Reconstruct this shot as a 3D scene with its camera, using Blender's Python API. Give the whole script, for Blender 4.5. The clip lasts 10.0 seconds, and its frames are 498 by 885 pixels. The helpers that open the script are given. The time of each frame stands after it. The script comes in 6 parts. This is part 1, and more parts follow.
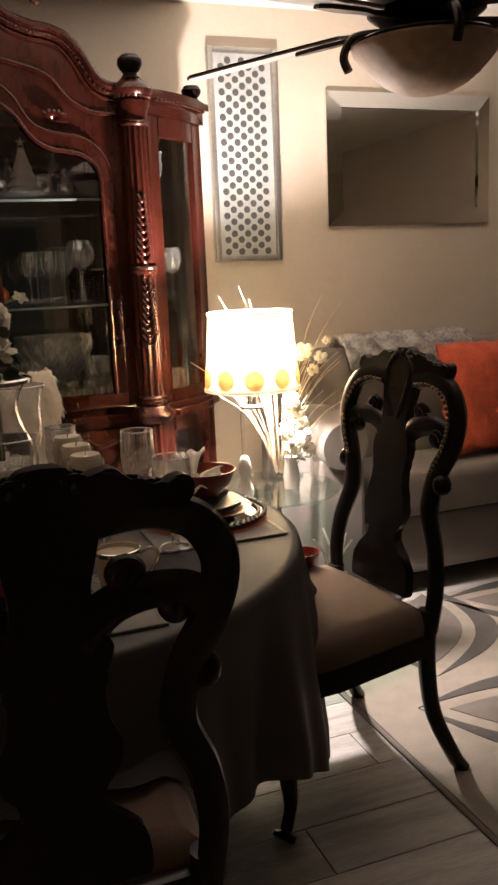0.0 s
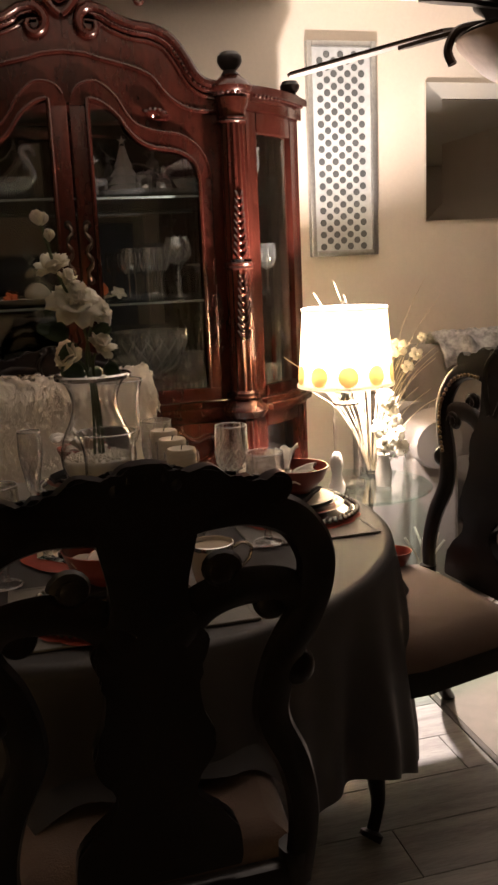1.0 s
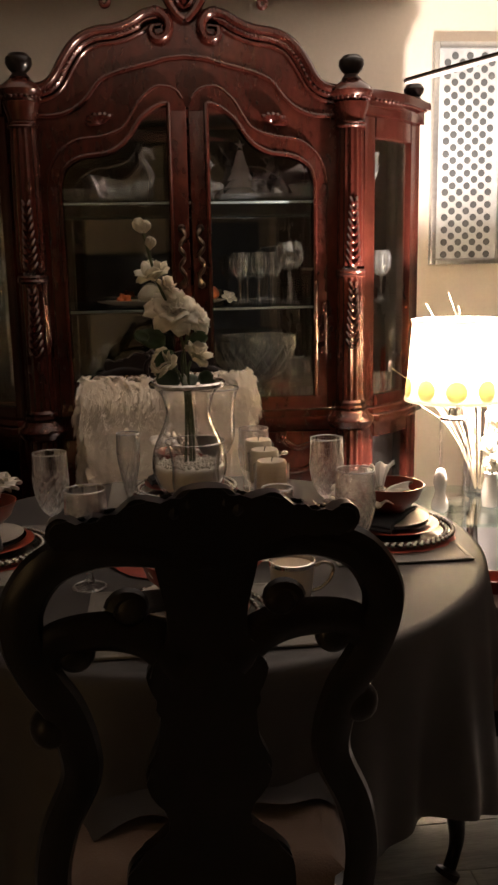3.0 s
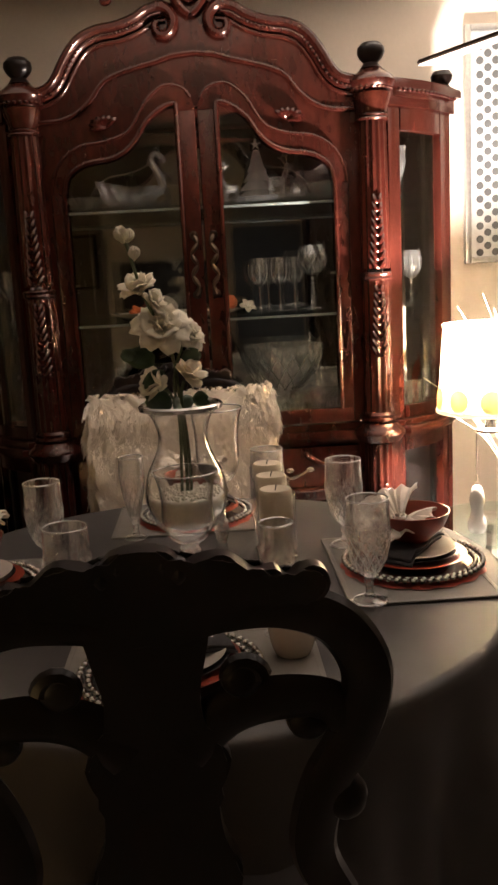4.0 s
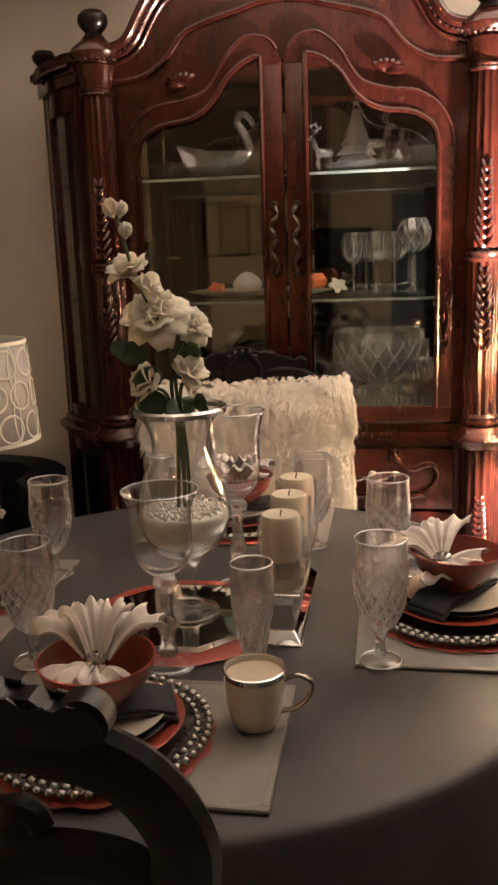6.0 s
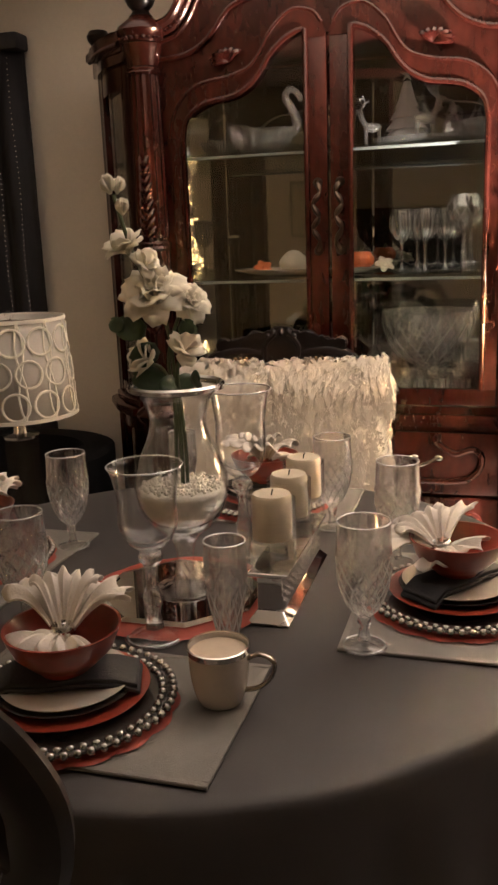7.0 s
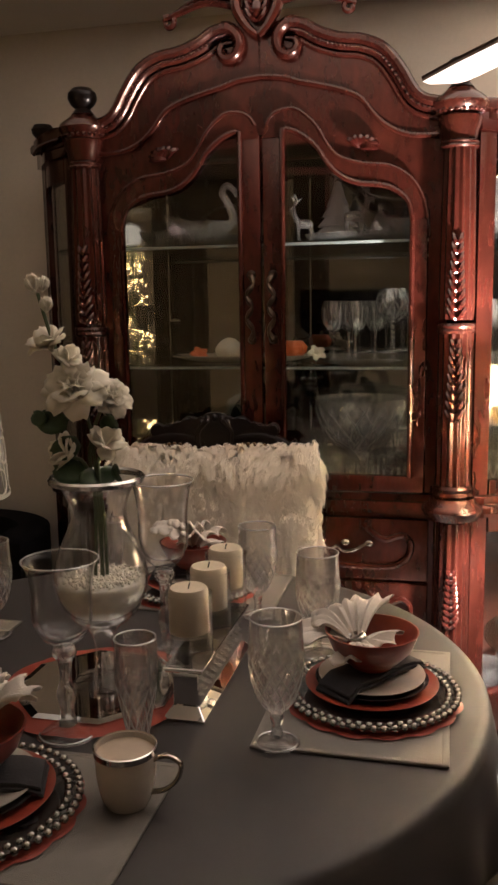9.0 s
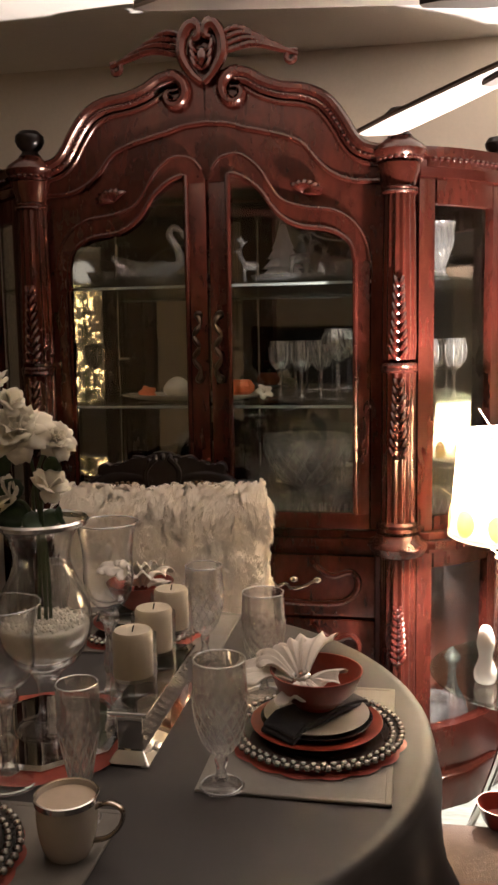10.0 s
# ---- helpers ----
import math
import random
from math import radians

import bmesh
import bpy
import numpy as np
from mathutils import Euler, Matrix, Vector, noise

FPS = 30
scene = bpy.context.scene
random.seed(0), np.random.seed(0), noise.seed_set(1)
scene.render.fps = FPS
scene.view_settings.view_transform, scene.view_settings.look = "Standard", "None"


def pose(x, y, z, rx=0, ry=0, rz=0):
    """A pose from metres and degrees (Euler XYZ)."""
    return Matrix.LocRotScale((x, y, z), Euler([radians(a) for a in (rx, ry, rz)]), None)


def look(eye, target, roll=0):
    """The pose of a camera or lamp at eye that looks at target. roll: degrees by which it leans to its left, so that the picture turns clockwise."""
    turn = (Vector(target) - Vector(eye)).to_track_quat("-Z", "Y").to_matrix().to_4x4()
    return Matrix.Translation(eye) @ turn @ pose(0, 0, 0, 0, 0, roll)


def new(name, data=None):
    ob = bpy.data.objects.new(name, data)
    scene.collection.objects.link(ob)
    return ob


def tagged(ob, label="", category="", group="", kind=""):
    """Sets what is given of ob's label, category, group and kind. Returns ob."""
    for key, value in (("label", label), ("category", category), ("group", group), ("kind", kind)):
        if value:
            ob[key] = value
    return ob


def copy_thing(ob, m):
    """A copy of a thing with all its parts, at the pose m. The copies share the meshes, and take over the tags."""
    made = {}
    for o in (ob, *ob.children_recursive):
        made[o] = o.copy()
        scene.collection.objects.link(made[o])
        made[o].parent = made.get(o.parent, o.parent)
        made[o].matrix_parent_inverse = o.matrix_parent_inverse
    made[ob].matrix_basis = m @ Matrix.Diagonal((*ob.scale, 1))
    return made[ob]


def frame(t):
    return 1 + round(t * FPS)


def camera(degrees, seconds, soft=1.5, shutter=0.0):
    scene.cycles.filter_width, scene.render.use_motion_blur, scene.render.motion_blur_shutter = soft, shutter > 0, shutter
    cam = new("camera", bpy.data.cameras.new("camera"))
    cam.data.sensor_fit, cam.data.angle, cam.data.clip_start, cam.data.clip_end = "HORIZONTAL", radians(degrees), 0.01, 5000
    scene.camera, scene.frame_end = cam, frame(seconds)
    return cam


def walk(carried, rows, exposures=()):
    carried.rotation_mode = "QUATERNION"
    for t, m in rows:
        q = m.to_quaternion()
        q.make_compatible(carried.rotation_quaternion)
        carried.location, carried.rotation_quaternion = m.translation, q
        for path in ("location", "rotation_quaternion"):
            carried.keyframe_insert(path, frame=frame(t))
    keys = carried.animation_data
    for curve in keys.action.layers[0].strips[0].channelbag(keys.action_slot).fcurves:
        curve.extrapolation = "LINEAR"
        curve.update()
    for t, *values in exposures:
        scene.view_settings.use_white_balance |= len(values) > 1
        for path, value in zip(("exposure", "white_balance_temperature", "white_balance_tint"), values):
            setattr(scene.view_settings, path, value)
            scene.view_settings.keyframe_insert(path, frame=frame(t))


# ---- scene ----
cam = camera(32.5, 10.0, soft=2.6)
PATH = [
    (0, (0.447, 0.215, 1.413), (1.131, 2.053, 1.021), -2.5),
    (0.5, (0.434, 0.216, 1.411), (1.021, 2.087, 1.018), -2.1),
    (1, (0.433, 0.214, 1.421), (0.919, 2.113, 1.024), -2.6),
    (1.5, (0.441, 0.218, 1.425), (0.874, 2.132, 1.039), -3.2),
    (2, (0.444, 0.214, 1.415), (0.836, 2.139, 1.041), -2.4),
    (2.5, (0.479, 0.198, 1.432), (0.749, 2.14, 1.035), -1.1),
    (4, (0.652, 0.425, 1.456), (0.731, 2.387, 1.076), -3.1),
    (4.5, (0.819, 0.514, 1.452), (0.633, 2.465, 1.054), -1.8),
    (5, (0.925, 0.641, 1.404), (0.618, 2.578, 1.016), -2.5),
    (5.5, (0.929, 0.717, 1.45), (0.621, 2.651, 1.047), -3.0),
    (6, (0.973, 0.739, 1.473), (0.646, 2.663, 1.036), -2.0),
    (6.2, (1.026, 0.749, 1.47), (0.586, 2.647, 1.018), -1.6),
    (7.5, (1.195, 0.8, 1.456), (0.63, 2.659, 0.984), -2.2),
    (8, (1.214, 0.793, 1.472), (0.655, 2.666, 1.048), -2.5),
    (8.5, (1.224, 0.785, 1.498), (0.72, 2.685, 1.13), -1.5),
    (9, (1.233, 0.788, 1.505), (0.775, 2.71, 1.193), -0.9),
    (9.5, (1.244, 0.783, 1.521), (0.83, 2.721, 1.255), -0.7),
    (10, (1.257, 0.777, 1.521), (0.902, 2.732, 1.286), -0.9),
]
walk(cam, [(t, look(eye, target, roll)) for t, eye, target, roll in PATH],
     exposures=[(t, stops, 6780 if t < 9.0 else 6550, 17) for t, stops in ((0.0, -0.25), (2.5, -0.15), (4.0, 0.5), (4.5, 0.3), (5.0, 0.95), (5.5, 1.05), (7.5, 1.0), (8.5, 0.7), (9.0, 0.36), (10.0, 0.42))])

# ---- light ----
world = bpy.data.worlds.new("world")
scene.world = world
world.use_nodes = True
world.node_tree.nodes["Background"].inputs[0].default_value = (1.0, 0.82, 0.62, 1)
world.node_tree.nodes["Background"].inputs[1].default_value = 0.02

WALL, CEIL = 3.95, 2.545
LAMP = Vector((1.555, 3.13, 0.0))


def point_light(name, place, watts, colour, radius):
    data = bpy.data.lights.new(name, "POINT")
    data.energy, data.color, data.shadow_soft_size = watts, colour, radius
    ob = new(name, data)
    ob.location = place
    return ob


point_light("lamp_bulb_light", (LAMP.x, LAMP.y, 1.17), 215, (1.0, 0.915, 0.86), 0.035)
# added fill light, out of view behind the camera, lifts the dark front sides
point_light("unseen_fill_light", (-2.2, -2.0, 2.3), 0.5, (1.0, 0.90, 0.76), 0.12)


# ---- materials ----
def mat(name, colour, rough=0.5, metal=0.0, vary=0.15, scale=6.0, fine=60.0, bump=0.0, bump_scale=None,
        coat=0.0, sheen=0.0, spec=0.5, second=None, stretch=(1, 1, 1), island=0.0):
    m = bpy.data.materials.new(name)
    m.use_nodes = True
    nt = m.node_tree
    bs = nt.nodes["Principled BSDF"]
    bs.inputs["Roughness"].default_value = rough
    bs.inputs["Metallic"].default_value = metal
    bs.inputs["Coat Weight"].default_value = coat
    bs.inputs["Coat Roughness"].default_value = 0.12
    bs.inputs["Sheen Weight"].default_value = sheen
    bs.inputs["Specular IOR Level"].default_value = spec
    tc = nt.nodes.new("ShaderNodeTexCoord")
    mp = nt.nodes.new("ShaderNodeMapping")
    mp.inputs["Scale"].default_value = stretch
    nt.links.new(tc.outputs["Object"], mp.inputs["Vector"])
    if island:
        own = nt.nodes.new("ShaderNodeObjectInfo")
        far = nt.nodes.new("ShaderNodeMath")
        far.operation = "MULTIPLY"
        far.inputs[1].default_value = 60.0
        nt.links.new(own.outputs["Random"], far.inputs[0])
        nt.links.new(far.outputs[0], mp.inputs["Location"])
    big = nt.nodes.new("ShaderNodeTexNoise")
    big.inputs["Scale"].default_value, big.inputs["Detail"].default_value = scale, 4
    small = nt.nodes.new("ShaderNodeTexNoise")
    small.inputs["Scale"].default_value, small.inputs["Detail"].default_value = fine, 3
    for n in (big, small):
        nt.links.new(mp.outputs[0], n.inputs["Vector"])
    add = nt.nodes.new("ShaderNodeMath")
    add.operation = "MULTIPLY_ADD"
    add.inputs[1].default_value, add.inputs[2].default_value = 0.4, 0.0
    nt.links.new(small.outputs[0], add.inputs[0])
    tot = nt.nodes.new("ShaderNodeMath")
    tot.operation = "MULTIPLY_ADD"
    tot.inputs[1].default_value = 0.6
    nt.links.new(big.outputs[0], tot.inputs[0])
    nt.links.new(add.outputs[0], tot.inputs[2])
    ramp = nt.nodes.new("ShaderNodeValToRGB")
    lo = [c * (1 - vary) for c in colour]
    hi = [min(1, c * (1 + vary)) for c in (second or colour)]
    ramp.color_ramp.elements[0].position, ramp.color_ramp.elements[1].position = 0.36, 0.64
    ramp.color_ramp.elements[0].color, ramp.color_ramp.elements[1].color = (*lo, 1), (*hi, 1)
    nt.links.new(tot.outputs[0], ramp.inputs[0])
    out = ramp.outputs[0]
    if island:
        info = nt.nodes.new("ShaderNodeObjectInfo")
        hsv = nt.nodes.new("ShaderNodeHueSaturation")
        rng = nt.nodes.new("ShaderNodeMapRange")
        rng.inputs["To Min"].default_value, rng.inputs["To Max"].default_value = 1 - island, 1 + island
        nt.links.new(info.outputs["Random"], rng.inputs["Value"])
        nt.links.new(rng.outputs[0], hsv.inputs["Value"])
        nt.links.new(out, hsv.inputs["Color"])
        out = hsv.outputs[0]
    nt.links.new(out, bs.inputs["Base Color"])
    if bump:
        b = nt.nodes.new("ShaderNodeBump")
        b.inputs["Strength"].default_value, b.inputs["Distance"].default_value = bump, 0.004
        src = small
        if bump_scale:
            src = nt.nodes.new("ShaderNodeTexNoise")
            src.inputs["Scale"].default_value = bump_scale
            nt.links.new(mp.outputs[0], src.inputs["Vector"])
        nt.links.new(src.outputs[0], b.inputs["Height"])
        nt.links.new(b.outputs[0], bs.inputs["Normal"])
    return m


def gloss_share(nt, low, power=4.0, top=0.75):
    """The share of mirror gloss: low when seen square on, full at a slant."""
    lw = nt.nodes.new("ShaderNodeLayerWeight")
    lw.inputs["Blend"].default_value = 0.5
    pw = nt.nodes.new("ShaderNodeMath")
    pw.operation = "POWER"
    pw.inputs[1].default_value = power
    nt.links.new(lw.outputs["Facing"], pw.inputs[0])
    ma = nt.nodes.new("ShaderNodeMath")
    ma.operation = "MULTIPLY_ADD"
    ma.inputs[1].default_value, ma.inputs[2].default_value = top, low
    nt.links.new(pw.outputs[0], ma.inputs[0])
    return ma.outputs[0]


def glass(name, tint=(1, 1, 1), rough=0.0, ior=1.5, heavy=0.0, frost=0.0, gloss=0.03, power=2.8, top=1.0):
    """Thin-walled glassware: clear, with sharp gloss, and in part a bending body of crystal."""
    m = bpy.data.materials.new(name)
    m.use_nodes = True
    nt = m.node_tree
    nt.nodes.remove(nt.nodes["Principled BSDF"])
    tr, gl, body, mix, mix2, fr = (nt.nodes.new(k) for k in ("ShaderNodeBsdfTransparent", "ShaderNodeBsdfGlossy", "ShaderNodeBsdfGlass", "ShaderNodeMixShader", "ShaderNodeMixShader", "ShaderNodeBsdfDiffuse"))
    tr.inputs[0].default_value = (*tint, 1)
    body.inputs["Color"].default_value = (*tint, 1)
    body.inputs["Roughness"].default_value = rough
    body.inputs["IOR"].default_value = ior
    gl.inputs["Roughness"].default_value = 0.02 + rough
    fr.inputs[0].default_value = (0.8, 0.8, 0.78, 1)
    frost_mix = nt.nodes.new("ShaderNodeMixShader")
    frost_mix.inputs[0].default_value = frost
    nt.links.new(gloss_share(nt, gloss, power, top), mix.inputs[0])
    nt.links.new(tr.outputs[0], mix.inputs[1])
    nt.links.new(gl.outputs[0], mix.inputs[2])
    mix2.inputs[0].default_value = heavy
    nt.links.new(mix.outputs[0], mix2.inputs[1])
    nt.links.new(body.outputs[0], mix2.inputs[2])
    nt.links.new(mix2.outputs[0], frost_mix.inputs[1])
    nt.links.new(fr.outputs[0], frost_mix.inputs[2])
    nt.links.new(frost_mix.outputs[0], nt.nodes["Material Output"].inputs[0])
    return m


def pane(name, tint=(0.96, 0.97, 0.96)):
    """Thin flat glazing: clear, with a mirror gloss that grows at a slant."""
    m = bpy.data.materials.new(name)
    m.use_nodes = True
    nt = m.node_tree
    nt.nodes.remove(nt.nodes["Principled BSDF"])
    tr, gl, mix = (nt.nodes.new(k) for k in ("ShaderNodeBsdfTransparent", "ShaderNodeBsdfGlossy", "ShaderNodeMixShader"))
    tr.inputs[0].default_value = (*tint, 1)
    gl.inputs["Roughness"].default_value = 0.02
    nt.links.new(gloss_share(nt, 0.06), mix.inputs[0])
    nt.links.new(tr.outputs[0], mix.inputs[1])
    nt.links.new(gl.outputs[0], mix.inputs[2])
    nt.links.new(mix.outputs[0], nt.nodes["Material Output"].inputs[0])
    return m


def shade_mat(name, colour, through_share):
    m = bpy.data.materials.new(name)
    m.use_nodes = True
    nt = m.node_tree
    nt.nodes.remove(nt.nodes["Principled BSDF"])
    di, tl, mix = (nt.nodes.new(k) for k in ("ShaderNodeBsdfDiffuse", "ShaderNodeBsdfTranslucent", "ShaderNodeMixShader"))
    nz = nt.nodes.new("ShaderNodeTexNoise")
    nz.inputs["Scale"].default_value = 180
    ramp = nt.nodes.new("ShaderNodeValToRGB")
    ramp.color_ramp.elements[0].color = (*[c * 0.9 for c in colour], 1)
    ramp.color_ramp.elements[1].color = (*colour, 1)
    nt.links.new(nz.outputs[0], ramp.inputs[0])
    for n in (di, tl):
        nt.links.new(ramp.outputs[0], n.inputs[0])
    mix.inputs[0].default_value = through_share
    nt.links.new(di.outputs[0], mix.inputs[1])
    nt.links.new(tl.outputs[0], mix.inputs[2])
    nt.links.new(mix.outputs[0], nt.nodes["Material Output"].inputs[0])
    return m


def emitter(name, colour, strength):
    m = bpy.data.materials.new(name)
    m.use_nodes = True
    bs = m.node_tree.nodes["Principled BSDF"]
    bs.inputs["Base Color"].default_value = (*colour, 1)
    bs.inputs["Emission Color"].default_value = (*colour, 1)
    bs.inputs["Emission Strength"].default_value = strength
    return m


M_WALL = mat("wall_paint", (0.60, 0.525, 0.435), 0.75, vary=0.04, scale=1.5, fine=90, bump=0.12, bump_scale=220)
M_CEIL = mat("ceiling_paint", (0.80, 0.76, 0.68), 0.85, vary=0.03, scale=2, fine=120, bump=0.2, bump_scale=160)
M_TRIM = mat("trim_paint", (0.78, 0.75, 0.70), 0.4, vary=0.03)
M_PLANK = mat("grey_plank", (0.34, 0.32, 0.30), 0.38, vary=0.28, scale=3, fine=30, bump=0.08, stretch=(1, 9, 1), island=0.16)
M_GAP = mat("plank_gap", (0.06, 0.055, 0.05), 0.7)
M_CHERRY = mat("cherry_wood", (0.0205, 0.0044, 0.0029), 0.25, vary=0.20, scale=4.5, fine=26, bump=0.012, coat=0.2, spec=0.4, stretch=(2.2, 2.2, 0.8), second=(0.035, 0.0069, 0.0043))
M_CHERRY_DK = mat("dark_cherry_carving", (0.032, 0.006, 0.0042), 0.12, vary=0.3, scale=9, fine=50, bump=0.05, coat=0.6)
for m_ in (M_CHERRY, M_CHERRY_DK):
    # red-brown lacquer tints its own gloss
    m_.node_tree.nodes["Principled BSDF"].inputs["Specular Tint"].default_value = (1.0, 0.66, 0.56, 1)
M_BACKWOOD = mat("inner_wood", (0.10, 0.03, 0.018), 0.45, vary=0.3)
M_EBONY = mat("ebony_wood", (0.0060, 0.0032, 0.0024), 0.30, vary=0.4, scale=6, fine=40, bump=0.04, coat=0.15, spec=0.2)
M_GILT = mat("gilt_rope", (0.13, 0.08, 0.038), 0.35, metal=0.6, vary=0.35, scale=40)
M_SEAT = mat("brown_seat_cloth", (0.135, 0.082, 0.056), 0.85, vary=0.12, scale=8, fine=300, bump=0.3, sheen=0.3)
M_CLOTH = mat("grey_satin_cloth", (0.051, 0.0455, 0.044), 0.55, vary=0.12, scale=3.5, fine=500, bump=0.10, bump_scale=700, spec=0.35)
M_MAT = mat("silver_placemat", (0.185, 0.168, 0.148), 0.5, vary=0.10, scale=20, fine=420, bump=0.4, bump_scale=500)
M_RED = mat("red_stoneware", (0.24, 0.036, 0.020), 0.28, vary=0.15, scale=9, fine=70, coat=0.3)
M_CORAL = mat("coral_charger", (0.36, 0.060, 0.038), 0.45, vary=0.14, scale=12)
M_WHITE = mat("white_china", (0.53, 0.475, 0.41), 0.2, vary=0.04, coat=0.4)
M_NAPDK = mat("charcoal_napkin", (0.030, 0.028, 0.030), 0.85, vary=0.25, scale=30, fine=300, bump=0.3)
M_CREAM = mat("cream_napkin", (0.66, 0.60, 0.53), 0.75, vary=0.08, scale=14, fine=300, bump=0.2, sheen=0.2)
M_DRINK = mat("creamy_drink", (0.62, 0.50, 0.38), 0.2, vary=0.05)
M_SILVER = mat("silver_band", (0.62, 0.60, 0.57), 0.18, metal=1.0, vary=0.06)
M_ANTIQUE = mat("dark_antique_brass", (0.075, 0.055, 0.04), 0.3, metal=1.0, vary=0.3)
M_PEWTER = mat("aged_pewter", (0.42, 0.37, 0.32), 0.22, metal=1.0, vary=0.25)
M_WAX = mat("candle_wax", (0.56, 0.48, 0.36), 0.5, vary=0.05)
M_GLASS = glass("clear_crystal")
M_BEAD = glass("glass_bead", (0.95, 0.95, 0.93), 0.06, 1.55, 0.4, 0.08)
M_CUT = glass("diamond_cut_crystal", (1, 1, 1), 0.025, 1.52, 0.30, 0.0, 0.12, 2.4, 0.9)
M_CLEAR_STEM = glass("solid_crystal_stem", (1, 1, 1), 0.0, 1.5, 0.6, 0.02, 0.20, 2.2, 0.8)
# pale frost stands in for the glints along glass rims and cut grooves
M_RIM = glass("glint_glass_edge", (1, 1, 1), 0.02, 1.5, 0.0, 0.30, 0.35, 2.0, 0.6)
M_CRYSTAL = glass("cut_crystal", (1, 1, 1), 0.05, 1.55, 0.25, 0.05, 0.34, 2.0, 1.0)
M_FROST = glass("frosted_crystal", (1, 1, 1), 0.06, 1.5, 0.1, 0.22, 0.30, 2.2, 0.9)
M_SNOW = glass("snowy_crystal", (1, 1, 1), 0.06, 1.5, 0.05, 0.55, 0.2, 2.4, 0.9)
M_SMOKE = mat("smoked_charger_glass", (0.055, 0.050, 0.045), 0.12, vary=0.15, coat=0.5)
M_PEARL = mat("silvered_bead", (0.40, 0.38, 0.35), 0.16, metal=0.9, vary=0.1)
M_BLACKCHINA = mat("black_china", (0.014, 0.013, 0.014), 0.15, vary=0.2, coat=0.4)
M_SHELF = pane("shelf_glass", (0.86, 0.93, 0.90))
M_PANE = pane("cabinet_pane")
M_TABLEGLASS = glass("green_edge_glass", (0.85, 0.95, 0.91))
M_SHELFEDGE = mat("shelf_edge_glass", (0.22, 0.25, 0.24), 0.15, vary=0.1)
M_MIRROR = mat("mirror", (0.80, 0.80, 0.78), 0.015, metal=1.0, vary=0.01)
M_OLDMIRROR = mat("cabinet_mirror", (0.36, 0.365, 0.365), 0.03, metal=1.0, vary=0.03)
M_FUR = shade_mat("cream_fur", (0.98, 0.92, 0.83), 0.48)
M_PETAL = shade_mat("white_petal", (0.90, 0.85, 0.73), 0.35)
M_LEAF = mat("dark_leaf", (0.030, 0.060, 0.024), 0.45, vary=0.3, scale=30)
M_STEM = mat("green_stem", (0.05, 0.075, 0.03), 0.5, vary=0.2)
M_PEBBLE = mat("white_pebble", (0.78, 0.75, 0.66), 0.5, vary=0.10, scale=60)
M_SOFA = mat("taupe_sofa", (0.165, 0.138, 0.118), 0.9, vary=0.10, scale=5, fine=380, bump=0.35, sheen=0.3)
M_THROW = mat("silver_brocade", (0.30, 0.28, 0.26), 0.45, vary=0.55, scale=22, fine=70, bump=0.3)
M_ORANGE = mat("orange_shag", (0.55, 0.095, 0.045), 0.9, vary=0.22, scale=16, fine=130, bump=0.6)
M_BLACKLEG = mat("black_plastic", (0.02, 0.02, 0.02), 0.5)
M_RUGA = mat("cream_rug_pile", (0.24, 0.208, 0.172), 0.95, vary=0.10, scale=14, fine=420, bump=0.7, bump_scale=480)
M_RUGB = mat("grey_rug_pile", (0.06, 0.053, 0.047), 0.95, vary=0.12, scale=14, fine=420, bump=0.7, bump_scale=480)
M_RUGC = mat("taupe_rug_pile", (0.13, 0.112, 0.096), 0.95, vary=0.12, scale=14, fine=420, bump=0.7, bump_scale=480)
M_BLACKCLOTH = mat("black_velvet", (0.005, 0.0045, 0.005), 0.9, vary=0.3, scale=12, fine=200, spec=0.15)
M_CURTAIN = mat("black_curtain", (0.014, 0.012, 0.014), 0.7, vary=0.3, scale=8, stretch=(6, 6, 1))
M_BRONZE = mat("dark_bronze", (0.028, 0.018, 0.013), 0.35, metal=0.6, vary=0.3)
M_BLADE_TOP = mat("dark_fan_blade", (0.05, 0.025, 0.016), 0.4, vary=0.3, stretch=(1, 8, 8))
M_BOWL = mat("alabaster_glass", (0.42, 0.29, 0.21), 0.6, vary=0.2, scale=9, fine=40)
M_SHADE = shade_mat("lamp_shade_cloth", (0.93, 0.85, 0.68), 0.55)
M_HOLE = shade_mat("dim_light_patch", (0.90, 0.76, 0.52), 0.55)
# shade of the unlit lamp: its missing glow is put into a darker colour
M_SHADE_OFF = shade_mat("unlit_shade_cloth", (0.60, 0.56, 0.51), 0.25)
M_LATTICE = shade_mat("white_cane_lattice", (0.90, 0.86, 0.76), 0.35)
M_REED = mat("dried_reed", (0.52, 0.43, 0.30), 0.8, vary=0.25, scale=20)
M_ARTBACK = mat("pearl_art_panel", (0.46, 0.47, 0.46), 0.5, metal=0.0, vary=0.12)
M_ARTDOT = mat("smoky_art_dot", (0.085, 0.090, 0.088), 0.3, vary=0.08, scale=30)
M_ARTFRAME = mat("pewter_frame", (0.40, 0.39, 0.36), 0.35, metal=0.8, vary=0.15)
M_PUMPKIN = mat("orange_pumpkin", (0.62, 0.13, 0.03), 0.5, vary=0.15, scale=20)
M_GOURD = mat("cream_gourd", (0.62, 0.56, 0.44), 0.55, vary=0.12)
M_CORK = mat("picture_paper", (0.45, 0.38, 0.28), 0.7, vary=0.3, scale=5)
M_DARKPIC = mat("dark_picture", (0.03, 0.028, 0.03), 0.25, vary=0.4, scale=4)
